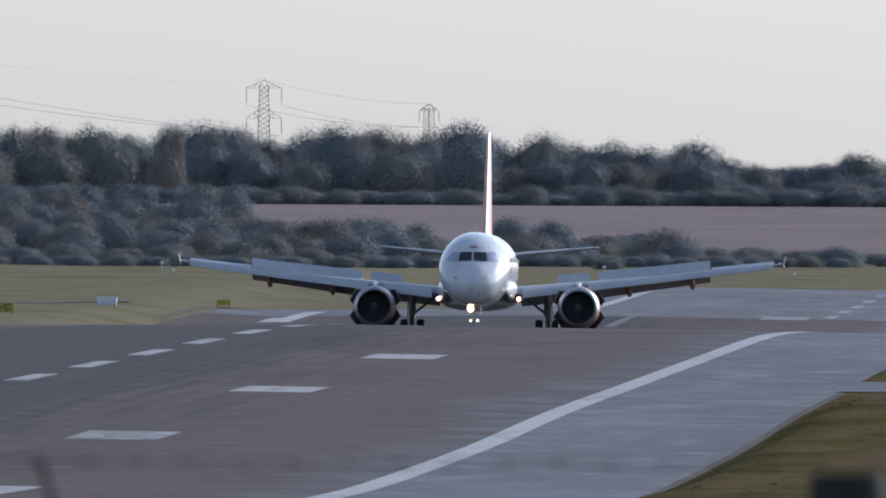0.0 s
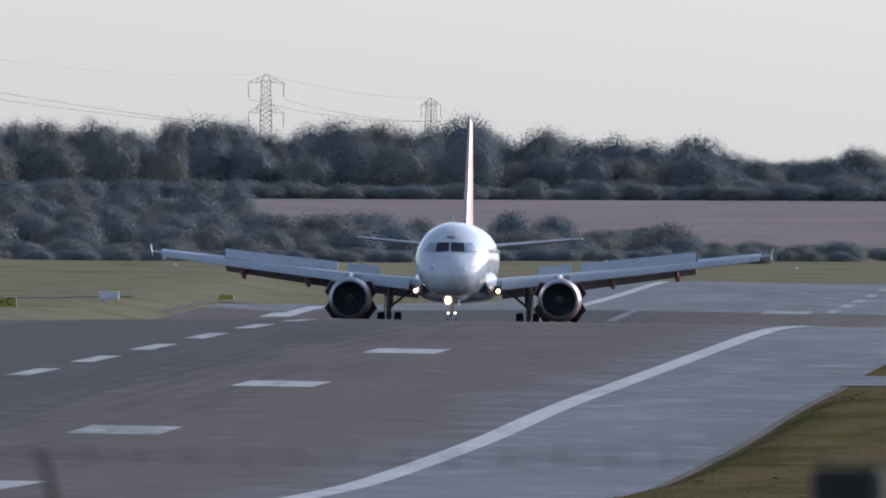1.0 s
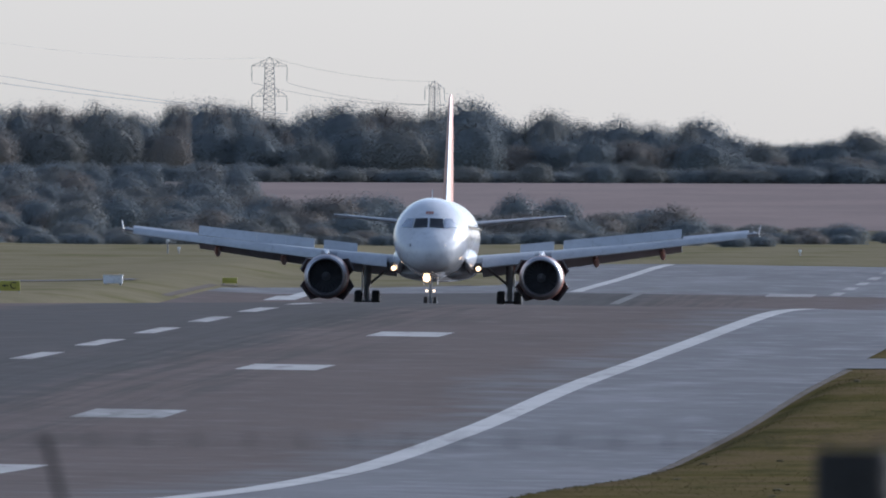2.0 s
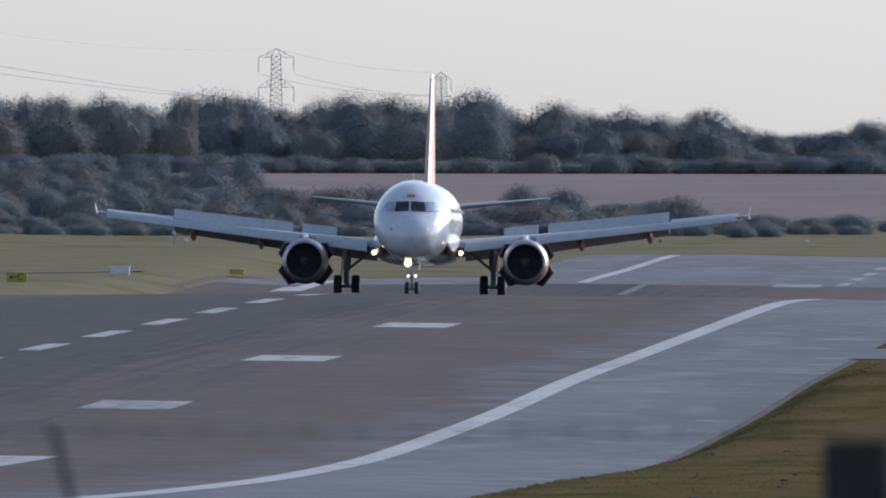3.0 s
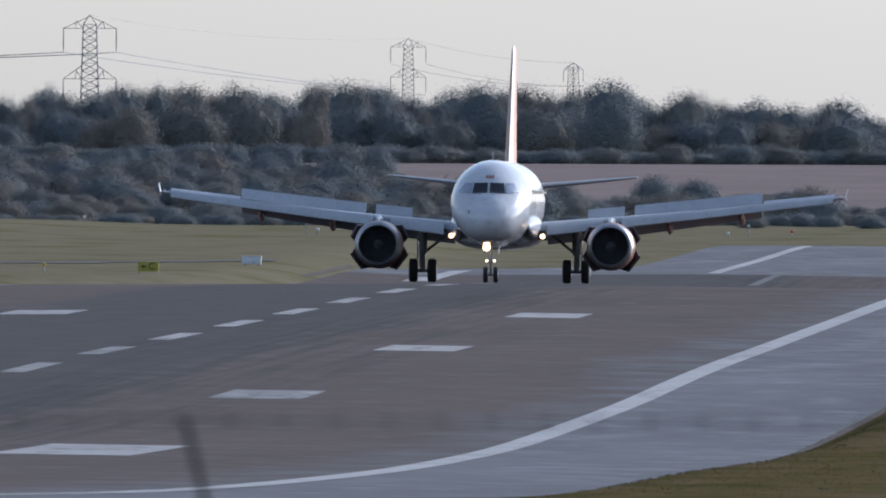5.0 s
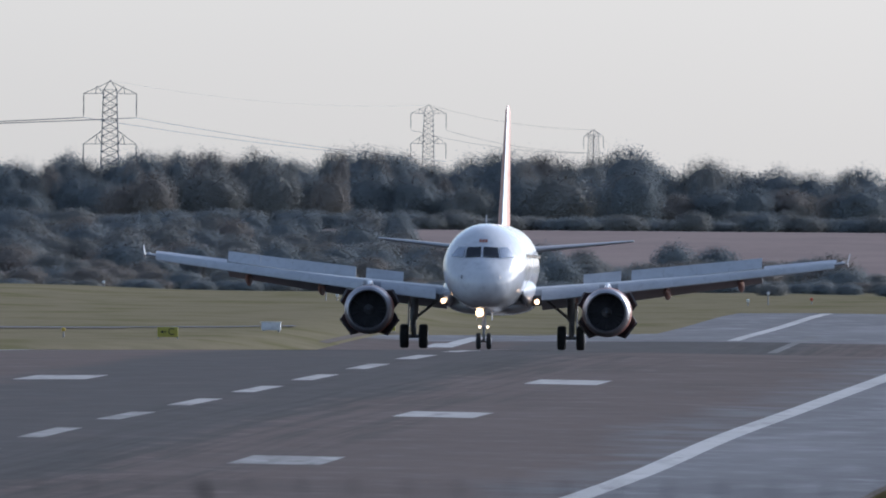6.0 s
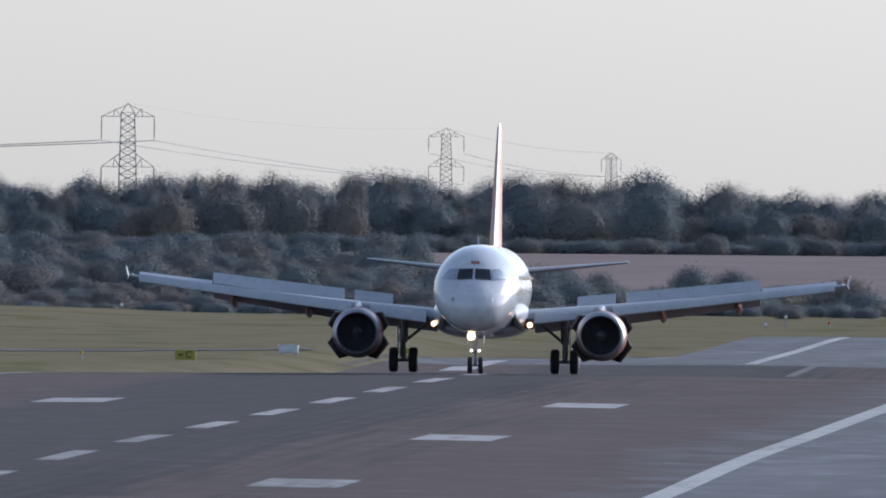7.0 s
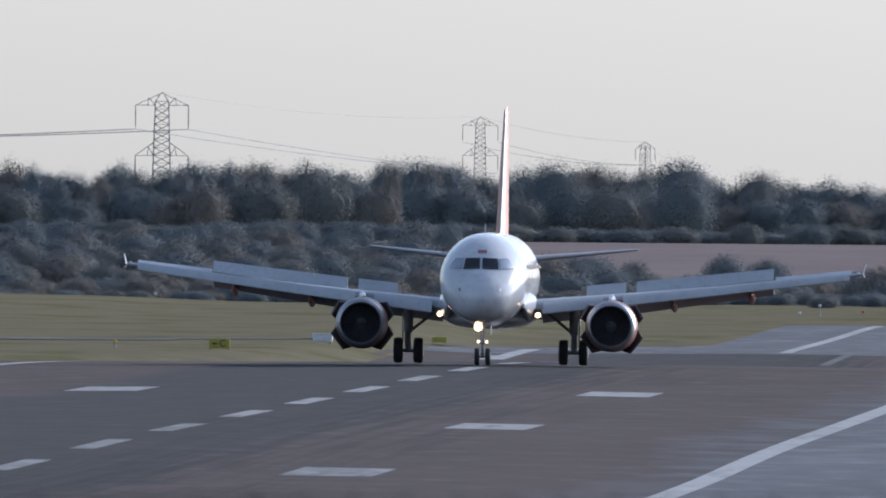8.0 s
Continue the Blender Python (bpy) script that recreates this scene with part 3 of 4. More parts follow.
        panel((s * 12.98, wing_te(13) - 0.62, wing_z(13) + 0.06), (s * 16.45, wing_te(16.4) - 0.57, wing_z(16.4) + 0.05), (s * 16.45, wing_te(16.4) - 0.1, wing_z(16.4) + 0.24), (s * 12.98, wing_te(13) - 0.1, wing_z(13) + 0.30), 0.05, bm)
        part("aileron", bm, M_WHITE, wing, "pale raised aileron")
        # raised spoilers
        for a, b in ((4.35, 6.15), (6.65, 8.195), (8.205, 9.765), (9.775, 11.315), (11.325, 12.9)):
            pts = []
            for x, up in ((a, 0), (b, 0), (b, 1), (a, 1)):
                hinge = wing_te(x) - 1.75 + 0.05 * x
                top = wing_z(x) + 0.22
                pts.append((s * x, hinge + up * 0.52, top + up * (0.64 - 0.012 * x)))
            bm = panel(*pts, 0.05)
            part("spoiler", bm, M_SLAT, wing, "pale raised spoiler panel", smooth=False)
        # flap track fairings
        for x, ln in ((8.35, 2.6), (11.9, 2.1), (3.9, 2.2)):
            y, z = wing_te(x) - 1.6, wing_z(x) - 0.32
            prof = [(0.02, 0), (0.11, 0.15), (0.17, 0.4), (0.17, 0.7), (0.12, 0.92), (0.02, 1.0)]
            rings = []
            for r, t in prof:
                yy, zz = y + ln * t, z - 0.05 - 0.30 * t ** 1.6
                rings.append([(s * x + r * math.cos(q * math.pi / 6), yy, zz + 1.6 * r * math.sin(q * math.pi / 6)) for q in range(12)])
            part("flap_fairing", loft(rings), M_COWL, wing, "orange flap track fairing")
        # wing tip fence
        bm = bmesh.new()
        tz, ty = wing_z(17.0), wing_le(17.0)
        panel((s * 16.98, ty + 0.5, tz), (s * 16.98, ty + 1.55, tz), (s * 17.10, ty + 1.75, tz + 0.46), (s * 17.10, ty + 1.45, tz + 0.46), 0.045, bm)
        panel((s * 16.98, ty + 0.3, tz), (s * 16.98, ty + 1.55, tz), (s * 17.03, ty + 1.65, tz - 0.16), (s * 17.03, ty + 1.2, tz - 0.16), 0.06, bm)
        part("wingtip_fence", bm, M_GREY if s > 0 else M_WHITE, wing, "upright wingtip fence")
        bm = bmesh.new()
        bmesh.ops.create_icosphere(bm, subdivisions=2, radius=0.09, matrix=Matrix.Translation((s * 16.75, ty + 0.3, tz + 0.02)))
        part("tip_lamp", bm, M_SLAT, wing, "clear wingtip lamp cover")
        # landing lamp at the root
        bm = bmesh.new()
        bmesh.ops.create_icosphere(bm, subdivisions=2, radius=0.13, matrix=Matrix.Translation((s * 2.25 + 0.09, 10.1, 2.30)) @ Matrix.Diagonal((1, 0.4, 1, 1)))
        lamp = part("landing_lamp", bm, M_LAMP, wing, "glowing warm landing lamp")
        bm = bmesh.new()
        box(bm, (s * 2.25 + 0.09, 10.75, 2.36), (0.42, 1.2, 0.50), bevel=0.08)
        part("lamp_housing", bm, M_SHADOW, lamp, "dark lamp bay under the wing root")
        # fairing that swells out where the wing meets the body
        rings = [[(s * (x + a * math.cos(q * math.pi / 8)), y, z + h * math.sin(q * math.pi / 8)) for q in range(16)] for y, x, a, z, h in
                 ((8.4, 1.72, 0.05, 2.75, 0.10), (9.2, 1.78, 0.20, 2.74, 0.38), (10.2, 1.86, 0.31, 2.72, 0.58), (11.4, 1.92, 0.36, 2.66, 0.66), (12.6, 1.92, 0.38, 2.60, 0.62), (14.0, 1.8, 0.3, 2.6, 0.4))]
        part("root_fairing", loft(rings), M_WHITE, wing, "glossy white wing root fairing")

        # engine
        ex, ez, ey = s * 5.72, 1.84, 8.6
        nac = part("engine", lathe([(0.36, 1.11), (0.42, 1.145), (0.9, 1.185), (1.8, 1.195), (2.7, 1.15), (2.7, 1.0), (1.2, 0.95)], "y", 40, (ex, ey, ez), False), M_COWL, jet, "reddish engine cowling")
        part("intake_duct", lathe([(0.05, 0.935), (0.3, 0.88), (1.0, 0.868)], "y", 40, (ex, ey, ez), False), M_INTAKE, nac, "dark intake duct")
        part("intake_lip", lathe([(0.20, 0.885), (0.06, 0.905), (-0.012, 0.955), (0.01, 1.02), (0.10, 1.085), (0.42, 1.150), (0.42, 1.05)], "y", 40, (ex, ey - 0.006, ez), False), M_LIP, nac, "polished metal intake lip")
        part("fan_disc", lathe([(0.95, 0.02), (0.95, 0.87), (1.05, 0.87), (1.05, 0.02)], "y", 32, (ex, ey, ez)), M_INTAKE, nac, "dark fan")
        for k in range(24):
            bm = bmesh.new()
            mm = Matrix.Translation((ex, ey + 0.85, ez)) @ Matrix.Rotation(2 * math.pi * k / 24, 4, "Y") @ Matrix.Translation((0, 0, 0.55)) @ Matrix.Rotation(0.6, 4, "Z")
            box(bm, (0, 0, 0), (0.13, 0.015, 0.62), mm)
            part("fan_blade", bm, M_INTAKE, nac, smooth=False)
        part("spinner", lathe([(0.35, 0.01), (0.5, 0.1), (0.72, 0.2), (0.92, 0.27)], "y", 20, (ex, ey, ez)), M_STEEL, nac, "grey spinner")
        part("core_nozzle", lathe([(2.6, 0.95), (3.3, 0.72), (4.3, 0.45), (4.9, 0.12)], "y", 28, (ex, ey, ez)), M_STEEL, nac, "dark exhaust core")
        # four open reverser doors standing off the cowl
        for a in (28, 152, 217, 323):
            ra = radians(a)
            out = Vector((math.cos(ra), 0, math.sin(ra)))
            tan = Vector((-math.sin(ra), 0, math.cos(ra)))
            c0 = Vector((ex, ey + 2.5, ez))
            low = a > 180
            w, hgt = (0.62, 0.40) if low else (0.50, 0.40)
            p = c0 + out * 1.02 - tan * w
            q = c0 + out * 1.02 + tan * w
            up = out * hgt + Vector((0, -0.55, 0))
            bm = panel(p, q, q + up - tan * 0.16, p + up + tan * 0.16, 0.10)
            part("reverser_door", bm, M_DOOR, nac, "dark open thrust reverser door", smooth=False)
        zt = wing_z(5.72)
        rings = [[(ex + 0.17 * math.cos(q * math.pi / 5) * k, y + 0.0, z + h * math.sin(q * math.pi / 5)) for q in range(10)] for y, z, h, k in
                 ((ey + 0.9, ez + 1.18, 0.04, 0.3), (ey + 1.6, ez + 1.28, 0.16, 0.9), (ey + 2.8, zt - 0.05, 0.28, 1), (ey + 4.6, zt - 0.15, 0.3, 1), (ey + 6.5, zt - 0.3, 0.15, 0.5))]
        part("pylon", loft(rings), M_WHITE, nac, "white engine pylon")

        # main gear
        gx, gy = s * 3.8, 16.1
        bm = bmesh.new()
        rod(bm, (gx, gy, 0.58), (gx, gy, 1.5), 0.12, 0.12, 12)
        rod(bm, (gx, gy, 1.4), (gx - s * 0.02, gy - 0.1, 2.6), 0.20, 0.22, 12)
        rod(bm, (gx + s * 0.12, gy - 0.16, 0.75), (gx + s * 0.12, gy - 0.16, 2.3), 0.045, 0.045, 8)
        rod(bm, (gx - 0.55, gy, 0.58), (gx + 0.55, gy, 0.58), 0.09, 0.09, 10)
        gear = part("main_gear", bm, M_STEEL, jet, "grey steel main landing gear leg")
        bm = bmesh.new()
        rod(bm, (gx - s * 0.05, gy, 1.45), (gx - s * 1.35, gy, 2.5), 0.07)
        part("side_strut", bm, M_STEEL, gear)
        bm = bmesh.new()
        box(bm, (gx + s * 0.26, gy + 0.15, 1.65), (0.07, 0.75, 1.25), bevel=0.015)
        part("gear_door", bm, M_WHITE, gear, "white gear leg door")
        for d in (-0.46, 0.46):
            wheel(gear, gx + d, gy, 0.585, 0.42, M_STEEL)

        # tailplane
        rings = [foil(s * x, 27.9 + (x - 0.3) * 0.62, 31.6 + (x - 0.3) * 0.22, 4.70 + (x - 0.3) * 0.105, th) for x, th in ((0.3, 0.36), (2, 0.28), (4.5, 0.18), (6.22, 0.10))]
        part("tailplane", loft(rings), M_GREY, jet, "pale grey tailplane")

    # fin with an orange skin and a metal leading edge
    def fin_ring(z, y0, y1, t, k0=0.0, k1=1.0, grow=1.0):
        prof = [(0, 0), (0.03, 0.35), (0.12, 0.75), (0.3, 1), (0.55, 0.9), (0.8, 0.5), (1, 0.04)]
        right = [(t / 2 * k, y0 + (y1 - y0) * u, z) for u, k in prof]
        return right + [(-x, y, zz) for x, y, zz in right[-2:0:-1]]

    fin = part("fin", loft([fin_ring(5.3, 25.6, 32.3, 0.62), fin_ring(6.2, 26.9, 32.5, 0.55), fin_ring(9, 29.1, 33.1, 0.40), fin_ring(11.6, 31.1, 33.65, 0.23), fin_ring(11.85, 31.5, 33.6, 0.11)]), M_FIN, jet, "orange tail fin")
    lead = []
    for z, y0, t in ((5.95, 26.5, 0.50), (9, 29.06, 0.36), (11.5, 31.0, 0.23)):
        lead.append([(t * 0.11, y0 + 0.2, z), (t * 0.08, y0 + 0.06, z), (0, y0 - 0.02, z), (-t * 0.08, y0 + 0.06, z), (-t * 0.11, y0 + 0.2, z)])
    part("fin_leading_edge", loft(lead), M_WHITE, fin, "white fin leading edge")

    # nose gear
    bm = bmesh.new()
    rod(bm, (0, 5.07, 0.39), (0, 5.07, 1.2), 0.065, 0.065, 10)
    rod(bm, (0, 5.07, 1.1), (0, 5.2, 2.0), 0.10, 0.11, 10)
    rod(bm, (-0.3, 5.07, 0.39), (0.3, 5.07, 0.39), 0.06)
    rod(bm, (0, 5.1, 1.2), (0, 6.2, 1.9), 0.05)
    box(bm, (0, 4.98, 1.05), (0.34, 0.1, 0.12), bevel=0.02)
    ng = part("nose_gear", bm, M_STEEL, jet, "grey steel nose landing gear leg")
    for d in (-0.25, 0.25):
        wheel(ng, d, 5.07, 0.39, 0.22, M_SLAT)
    for s in (-1, 1):
        bm = bmesh.new()
        box(bm, (s * 0.36, 5.9, 1.65), (0.04, 1.3, 0.5), bevel=0.012)
        part("nose_gear_door", bm, M_WHITE, ng, "white nose gear door")
        bm = bmesh.new()
        bmesh.ops.create_icosphere(bm, subdivisions=2, radius=0.07, matrix=Matrix.Translation((s * 0.19, 4.9, 1.07)) @ Matrix.Diagonal((1, 0.5, 1, 1)))
        part("turnoff_lamp", bm, M_LAMPS, ng, "small glowing turn-off lamp")
    bm = bmesh.new()
    bmesh.ops.create_icosphere(bm, subdivisions=2, radius=0.20, matrix=Matrix.Translation((-0.20, 4.72, 1.74)) @ Matrix.Diagonal((1, 0.5, 1, 1)))
    part("taxi_lamp", bm, M_LAMP, ng, "bright glowing warm taxi lamp")
    bm = bmesh.new()
    bmesh.ops.create_icosphere(bm, subdivisions=2, radius=0.06, matrix=Matrix.Translation((0.19, 4.88, 1.95)) @ Matrix.Diagonal((1, 0.5, 1, 1)))
    part("takeoff_lamp", bm, M_LAMPS, ng, "small glowing lamp")
    return jet


jet = build_aircraft()


# ================= pylons and cables =================
def build_pylon(x, y, base, h, arm, low, turn=0.0, label="", k=1.0):
    """Lattice tower: h height, arm half span of the cross arms at the top, low height of the lower arms."""
    top = new("electricity_pylon")
    top.matrix_world = pose(x, y, base, 0, 0, turn)
    tagged(top, label or "grey steel lattice electricity pylon above the wood", "pylon", "pylons")
    r = 0.0155 * k * h / 8
    wb, wt = arm * 0.40, arm * 0.25
    def half(z):
        return wb + (wt - wb) * min(1, z / (h * 0.93))
    bm = bmesh.new()
    levels = list(np.linspace(0, h * 0.93, 18))
    for sx in (-1, 1):
        for sy in (-1, 1):
            rod(bm, (sx * half(0), sy * half(0), 0), (sx * wt, sy * wt, h * 0.93), r * 1.5, r * 1.3, 4)
            rod(bm, (sx * wt, sy * wt, h * 0.93), (0, 0, h), r, r, 4)
    for a, b in zip(levels, levels[1:]):
        for i, (p, q) in enumerate((((-1, -1), (1, -1)), ((1, -1), (1, 1)), ((1, 1), (-1, 1)), ((-1, 1), (-1, -1)))):
            rod(bm, (p[0] * half(a), p[1] * half(a), a), (q[0] * half(b), q[1] * half(b), b), r, r, 3)
            rod(bm, (q[0] * half(a), q[1] * half(a), a), (p[0] * half(b), p[1] * half(b), b), r, r, 3)
            rod(bm, (p[0] * half(b), p[1] * half(b), b), (q[0] * half(b), q[1] * half(b), b), r, r, 3)
    part("tower", bm, M_LATTICE, top, smooth=False)
    for z in (low, h - 0.52 * arm):
        rise = 0.46 * arm if z > low else 0.5 * arm
        for s in (-1, 1):
            bm = bmesh.new()
            tip = (s * arm, 0, z)
            for sy in (-1, 1):
                rod(bm, (s * half(z), sy * half(z), z), tip, r, r, 4)
                rod(bm, (0 if z > low else s * half(z + rise), sy * half(z + rise) * (0.3 if z > low else 1), z + rise), tip, r, r, 4)
                rod(bm, (s * arm * 0.55, sy * half(z) * 0.4, z), (s * arm * 0.5, sy * half(z) * 0.4, z + rise * 0.62), r * 0.8, r * 0.8, 3)
                rod(bm, (s * half(z), sy * half(z), z), (s * arm * 0.5, sy * half(z) * 0.4, z + rise * 0.62), r * 0.8, r * 0.8, 3)
            a = part("cross_arm", bm, M_LATTICE, top, smooth=False)
            bm = bmesh.new()
            ln = arm * 0.85
            rod(bm, tip, (s * arm, 0, z - ln), r * 1.5, r * 1.5, 5)
            for q in range(9):
                rod(bm, (s * arm, 0, z - ln * (0.15 + 0.09 * q)), (s * arm, 0, z - ln * (0.19 + 0.09 * q)), r * 2.6, r * 2.6, 6)
            part("insulator", bm, M_LATTICE, a, "hanging insulator string")
    return top


def cable(a, b, sag, r, n=24):
    bm = bmesh.new()
    a, b = Vector(a), Vector(b)
    pts = [a.lerp(b, i / n) - Vector((0, 0, sag * 4 * (i / n) * (1 - i / n))) for i in range(n + 1)]
    rings = []
    for p in pts:
        rings.append([p + Vector((0.0, r * math.cos(q * 2 * math.pi / 5), r * math.sin(q * 2 * math.pi / 5))) for q in range(5)])
    return tagged(part("power_cable", loft(rings), M_WIRE), "thin grey overhead power cable", "cable", "power cables")


for x, y, peak, arm, low, turn in ((-180.2, 4100, 20.87, 3.2, 13.1, 0), (-165.8, 4800, 19.77, 2.5, 14.2, 0), (-141.8, 4780, 16.4, 2.0, 10.9, 48)):
    foot = terrain(x, y)
    build_pylon(x, y, foot, peak - foot, arm, low - foot, turn)
for s in (-1, 1):
    cable((-180.2 + s * 3.2, 4100, 16.3), (-165.8 + s * 2.5, 4800, 11.9 - 0.2 * s), 0.45, 0.05)
    cable((-180.2 + s * 3.2, 4100, 16.3), (-330, 3900, 16.6 + s * 0.3), 2.4, 0.055)
    cable((-165.8 + s * 2.5, 4800, 16.1), (-141.8 + s * 1.3, 4780, 13.0), 0.8, 0.018)
cable((-180.2, 4100, 20.8), (-165.8, 4800, 19.7), 1.2, 0.013)
cable((-165.8, 4800, 19.7), (-141.8, 4780, 16.3), 0.8, 0.012)

# ================= woods =================
def crown_bmesh(rng, h, spread, lobes, leaves, low, leaf):
    """A lumpy dense mass of foliage, thickly covered with small leaf clumps that fray its outline."""
    shift = Vector((rng.random(), rng.random(), rng.random())) * 50
    mid, rz, rx = (h * 0.97 + low) / 2, (h * 0.97 - low) / 2, spread * 0.5
    crests = [(Vector((rng.gauss(0, 1), rng.gauss(0, 1), rng.uniform(-0.3, 1.2))).normalized(), rng.uniform(0.06, 0.16)) for k in range(lobes)]

    def reach(d):
        k = 0.86 + 0.16 * noise.noise(d * 1.5 + shift) + 0.10 * noise.noise(d * 3.7 + shift)
        k += max(w * max(0.0, 1 - (d - c).length / 0.42) ** 0.5 for c, w in crests)
        return Vector((d.x * rx * k, d.y * rx * k, mid + d.z * rz * min(1.0, k * 1.05)))

    ico = bmesh.new()
    bmesh.ops.create_icosphere(ico, subdivisions=3, radius=1)
    verts = []
    for v in ico.verts:
        c = reach(v.co.normalized())
        verts.append(Vector((c.x * 0.70, c.y * 0.70, mid + (c.z - mid) * 0.74)))
    faces = [tuple(v.index for v in f.verts) for f in ico.faces]
    ico.free()
    for i in range(leaves):
        u, v = rng.uniform(-0.95, 1), rng.uniform(0, 2 * math.pi)
        e = math.sqrt(1 - u * u)
        d = Vector((e * math.cos(v), e * math.sin(v), u))
        out = 1.0 + rng.gauss(-0.08, 0.10)
        c = reach(d)
        c = Vector((c.x * out, c.y * out, mid + (c.z - mid) * out)) + Vector((rng.gauss(0, 0.18), rng.gauss(0, 0.18), rng.gauss(0, 0.12)))
        n = (Vector((d.x, d.y, d.z + 0.5)) + Vector((rng.gauss(0, 0.3), rng.gauss(0, 0.3), rng.gauss(0, 0.3)))).normalized()
        t1 = n.orthogonal().normalized()
        t1.rotate(Matrix.Rotation(rng.uniform(0, 6.28), 3, n))
        t2 = n.cross(t1)
        k = leaf * rng.uniform(0.5, 1.6)
        b0 = len(verts)
        verts += [c + t1 * k, c + t2 * k * 0.7 + n * k * 0.2, c - t1 * k * 0.9, c - t2 * k * 0.75 + n * k * 0.15]
        faces.append((b0, b0 + 1, b0 + 2, b0 + 3))
    return verts, faces


def build_tree(seed, h, spread, mat, low, leaves, leaf, name="tree", label="", lobes=16, bare=False):
    rng = random.Random(seed)
    top = tagged(new(name), label, "tree" if name == "tree" else "bush", "wood behind the airfield")
    bm = bmesh.new()
    pts = [Vector((0, 0, -0.3)), Vector((rng.uniform(-.1, .1), rng.uniform(-.1, .1), h * 0.3)), Vector((rng.uniform(-.25, .25), rng.uniform(-.2, .2), h * 0.62)), Vector((rng.uniform(-.3, .3), 0, h * 0.9))]
    rads = [0.028 * h, 0.021 * h, 0.012 * h, 0.004 * h]
    for a, b, r0, r1 in zip(pts, pts[1:], rads, rads[1:]):
        rod(bm, a, b, r0, r1, 7)
    for i in range(26 if bare else 9):
        t = rng.uniform(0.25, 0.85)
        a = pts[1].lerp(pts[3], t)
        ang = rng.uniform(0, 6.28)
        ln = spread * rng.uniform(0.3, 0.5) * (1.1 - 0.5 * t) * (1.0 if bare else 0.5 if name == "bush" else 0.7)
        b = a + Vector((math.cos(ang) * ln, math.sin(ang) * ln, ln * rng.uniform(0.5, 1.2)))
        rod(bm, a, b, 0.009 * h * (1.1 - t), 0.002 * h, 5)
        for q in range(5 if bare else 2):
            e = a.lerp(b, rng.uniform(0.4, 1)) 
            rod(bm, e, e + Vector((rng.uniform(-1, 1), rng.uniform(-1, 1), rng.uniform(0.3, 1.2))) * ln * 0.4, 0.003 * h, 0.001 * h, 4)
    part("trunk", bm, M_BARK, top, "brown trunk and limbs")
    v, f = crown_bmesh(rng, h, spread, lobes, leaves, low, leaf)
    me = bpy.data.meshes.new("crown")
    me.from_pydata(v, [], f)
    me.materials.append(mat)
    cr = new("crown", me)
    cr.parent = top
    tagged(cr, "ragged leafy crown")
    return top


# along the skyline: x, crown top, width, leaf tone
SKYLINE = ((-202.2, 10.4, 5.8, 0), (-196.9, 10.8, 6.5, 1), (-193.1, 11.3, 5.8, 0), (-188.5, 12.0, 5.8, 2), (-184.9, 10.9, 5.2, 0), (-181.3, 10.8, 5.2, 0), (-177.1, 11.6, 4.5, 0), (-174.5, 11.1, 4.5, 1), (-170.9, 11.5, 5.2, 0), (-167.1, 12.2, 4.9, 0), (-163.5, 11.8, 5.8, 2), (-159.9, 12.0, 6.5, 2), (-154.4, 12.2, 5.2, 1), (-150.2, 11.3, 5.2, 0), (-146.4, 12.4, 3.9, 1), (-142.0, 12.6, 6.5, 0), (-138.1, 12.0, 5.8, 0), (-134.2, 10.8, 4.5, 1), (-131.0, 10.6, 4.5, 0), (-125.8, 12.4, 6.2, 0), (-121.9, 12.1, 7.2, 2), (-118.6, 11.3, 4.5, 1), (-115.7, 11.6, 3.2, 1), (-111.5, 13.2, 6.2, 0), (-107.8, 10.4, 5.2, 0), (-102.7, 11.6, 6.2, 1), (-98.8, 10.4, 4.5, 1), (-94.2, 10.6, 6.2, 0), (-90.3, 10.0, 5.2, 0),)
SKYLINE_EAST = ((-95.5, 9.3, 5.8, 2), (-85.5, 10.8, 6.5, 0), (-81.6, 8.8, 5.8, 0), (-77.7, 7.8, 4.5, 1), (-72.8, 7.9, 5.2, 0), (-69.5, 8.2, 5.2, 0), (-65.7, 9.3, 5.8, 1), (-61.8, 8.3, 5.8, 0), (-57.9, 8.7, 6.5, 0),)
TREES, BUSHES = [], []
TREE_LABEL = ("dark green deciduous tree in the wood, colour paled for haze", "olive green deciduous tree turning in autumn", "yellow-brown autumn tree in the wood")
BUSH_LABEL = ("dark green thicket bush, colour paled for haze", "olive brown autumn bush", "straw brown bush at the wood's edge")
for i in range(9):
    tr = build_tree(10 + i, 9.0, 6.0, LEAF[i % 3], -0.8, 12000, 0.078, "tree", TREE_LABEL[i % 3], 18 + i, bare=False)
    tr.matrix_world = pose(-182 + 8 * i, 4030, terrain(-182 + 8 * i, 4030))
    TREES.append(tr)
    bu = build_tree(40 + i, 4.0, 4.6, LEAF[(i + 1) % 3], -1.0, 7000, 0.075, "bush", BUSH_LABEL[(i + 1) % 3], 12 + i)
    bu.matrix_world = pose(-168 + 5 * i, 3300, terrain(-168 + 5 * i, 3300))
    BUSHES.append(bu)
thin = build_tree(90, 7.5, 4.5, LEAF[1], 1.5, 700, 0.10, "tree", "nearly bare autumn tree with fine twigs", 16, bare=True)
thin.matrix_world = pose(-145.5, 3960, terrain(-146, 3960))
copy_thing(thin, pose(-103.0, 3950, terrain(-103, 3950), 0, 0, 90))
copy_thing(thin, pose(-187.5, 3950, terrain(-187, 3950), 0, 0, 40))
rng = random.Random(5)


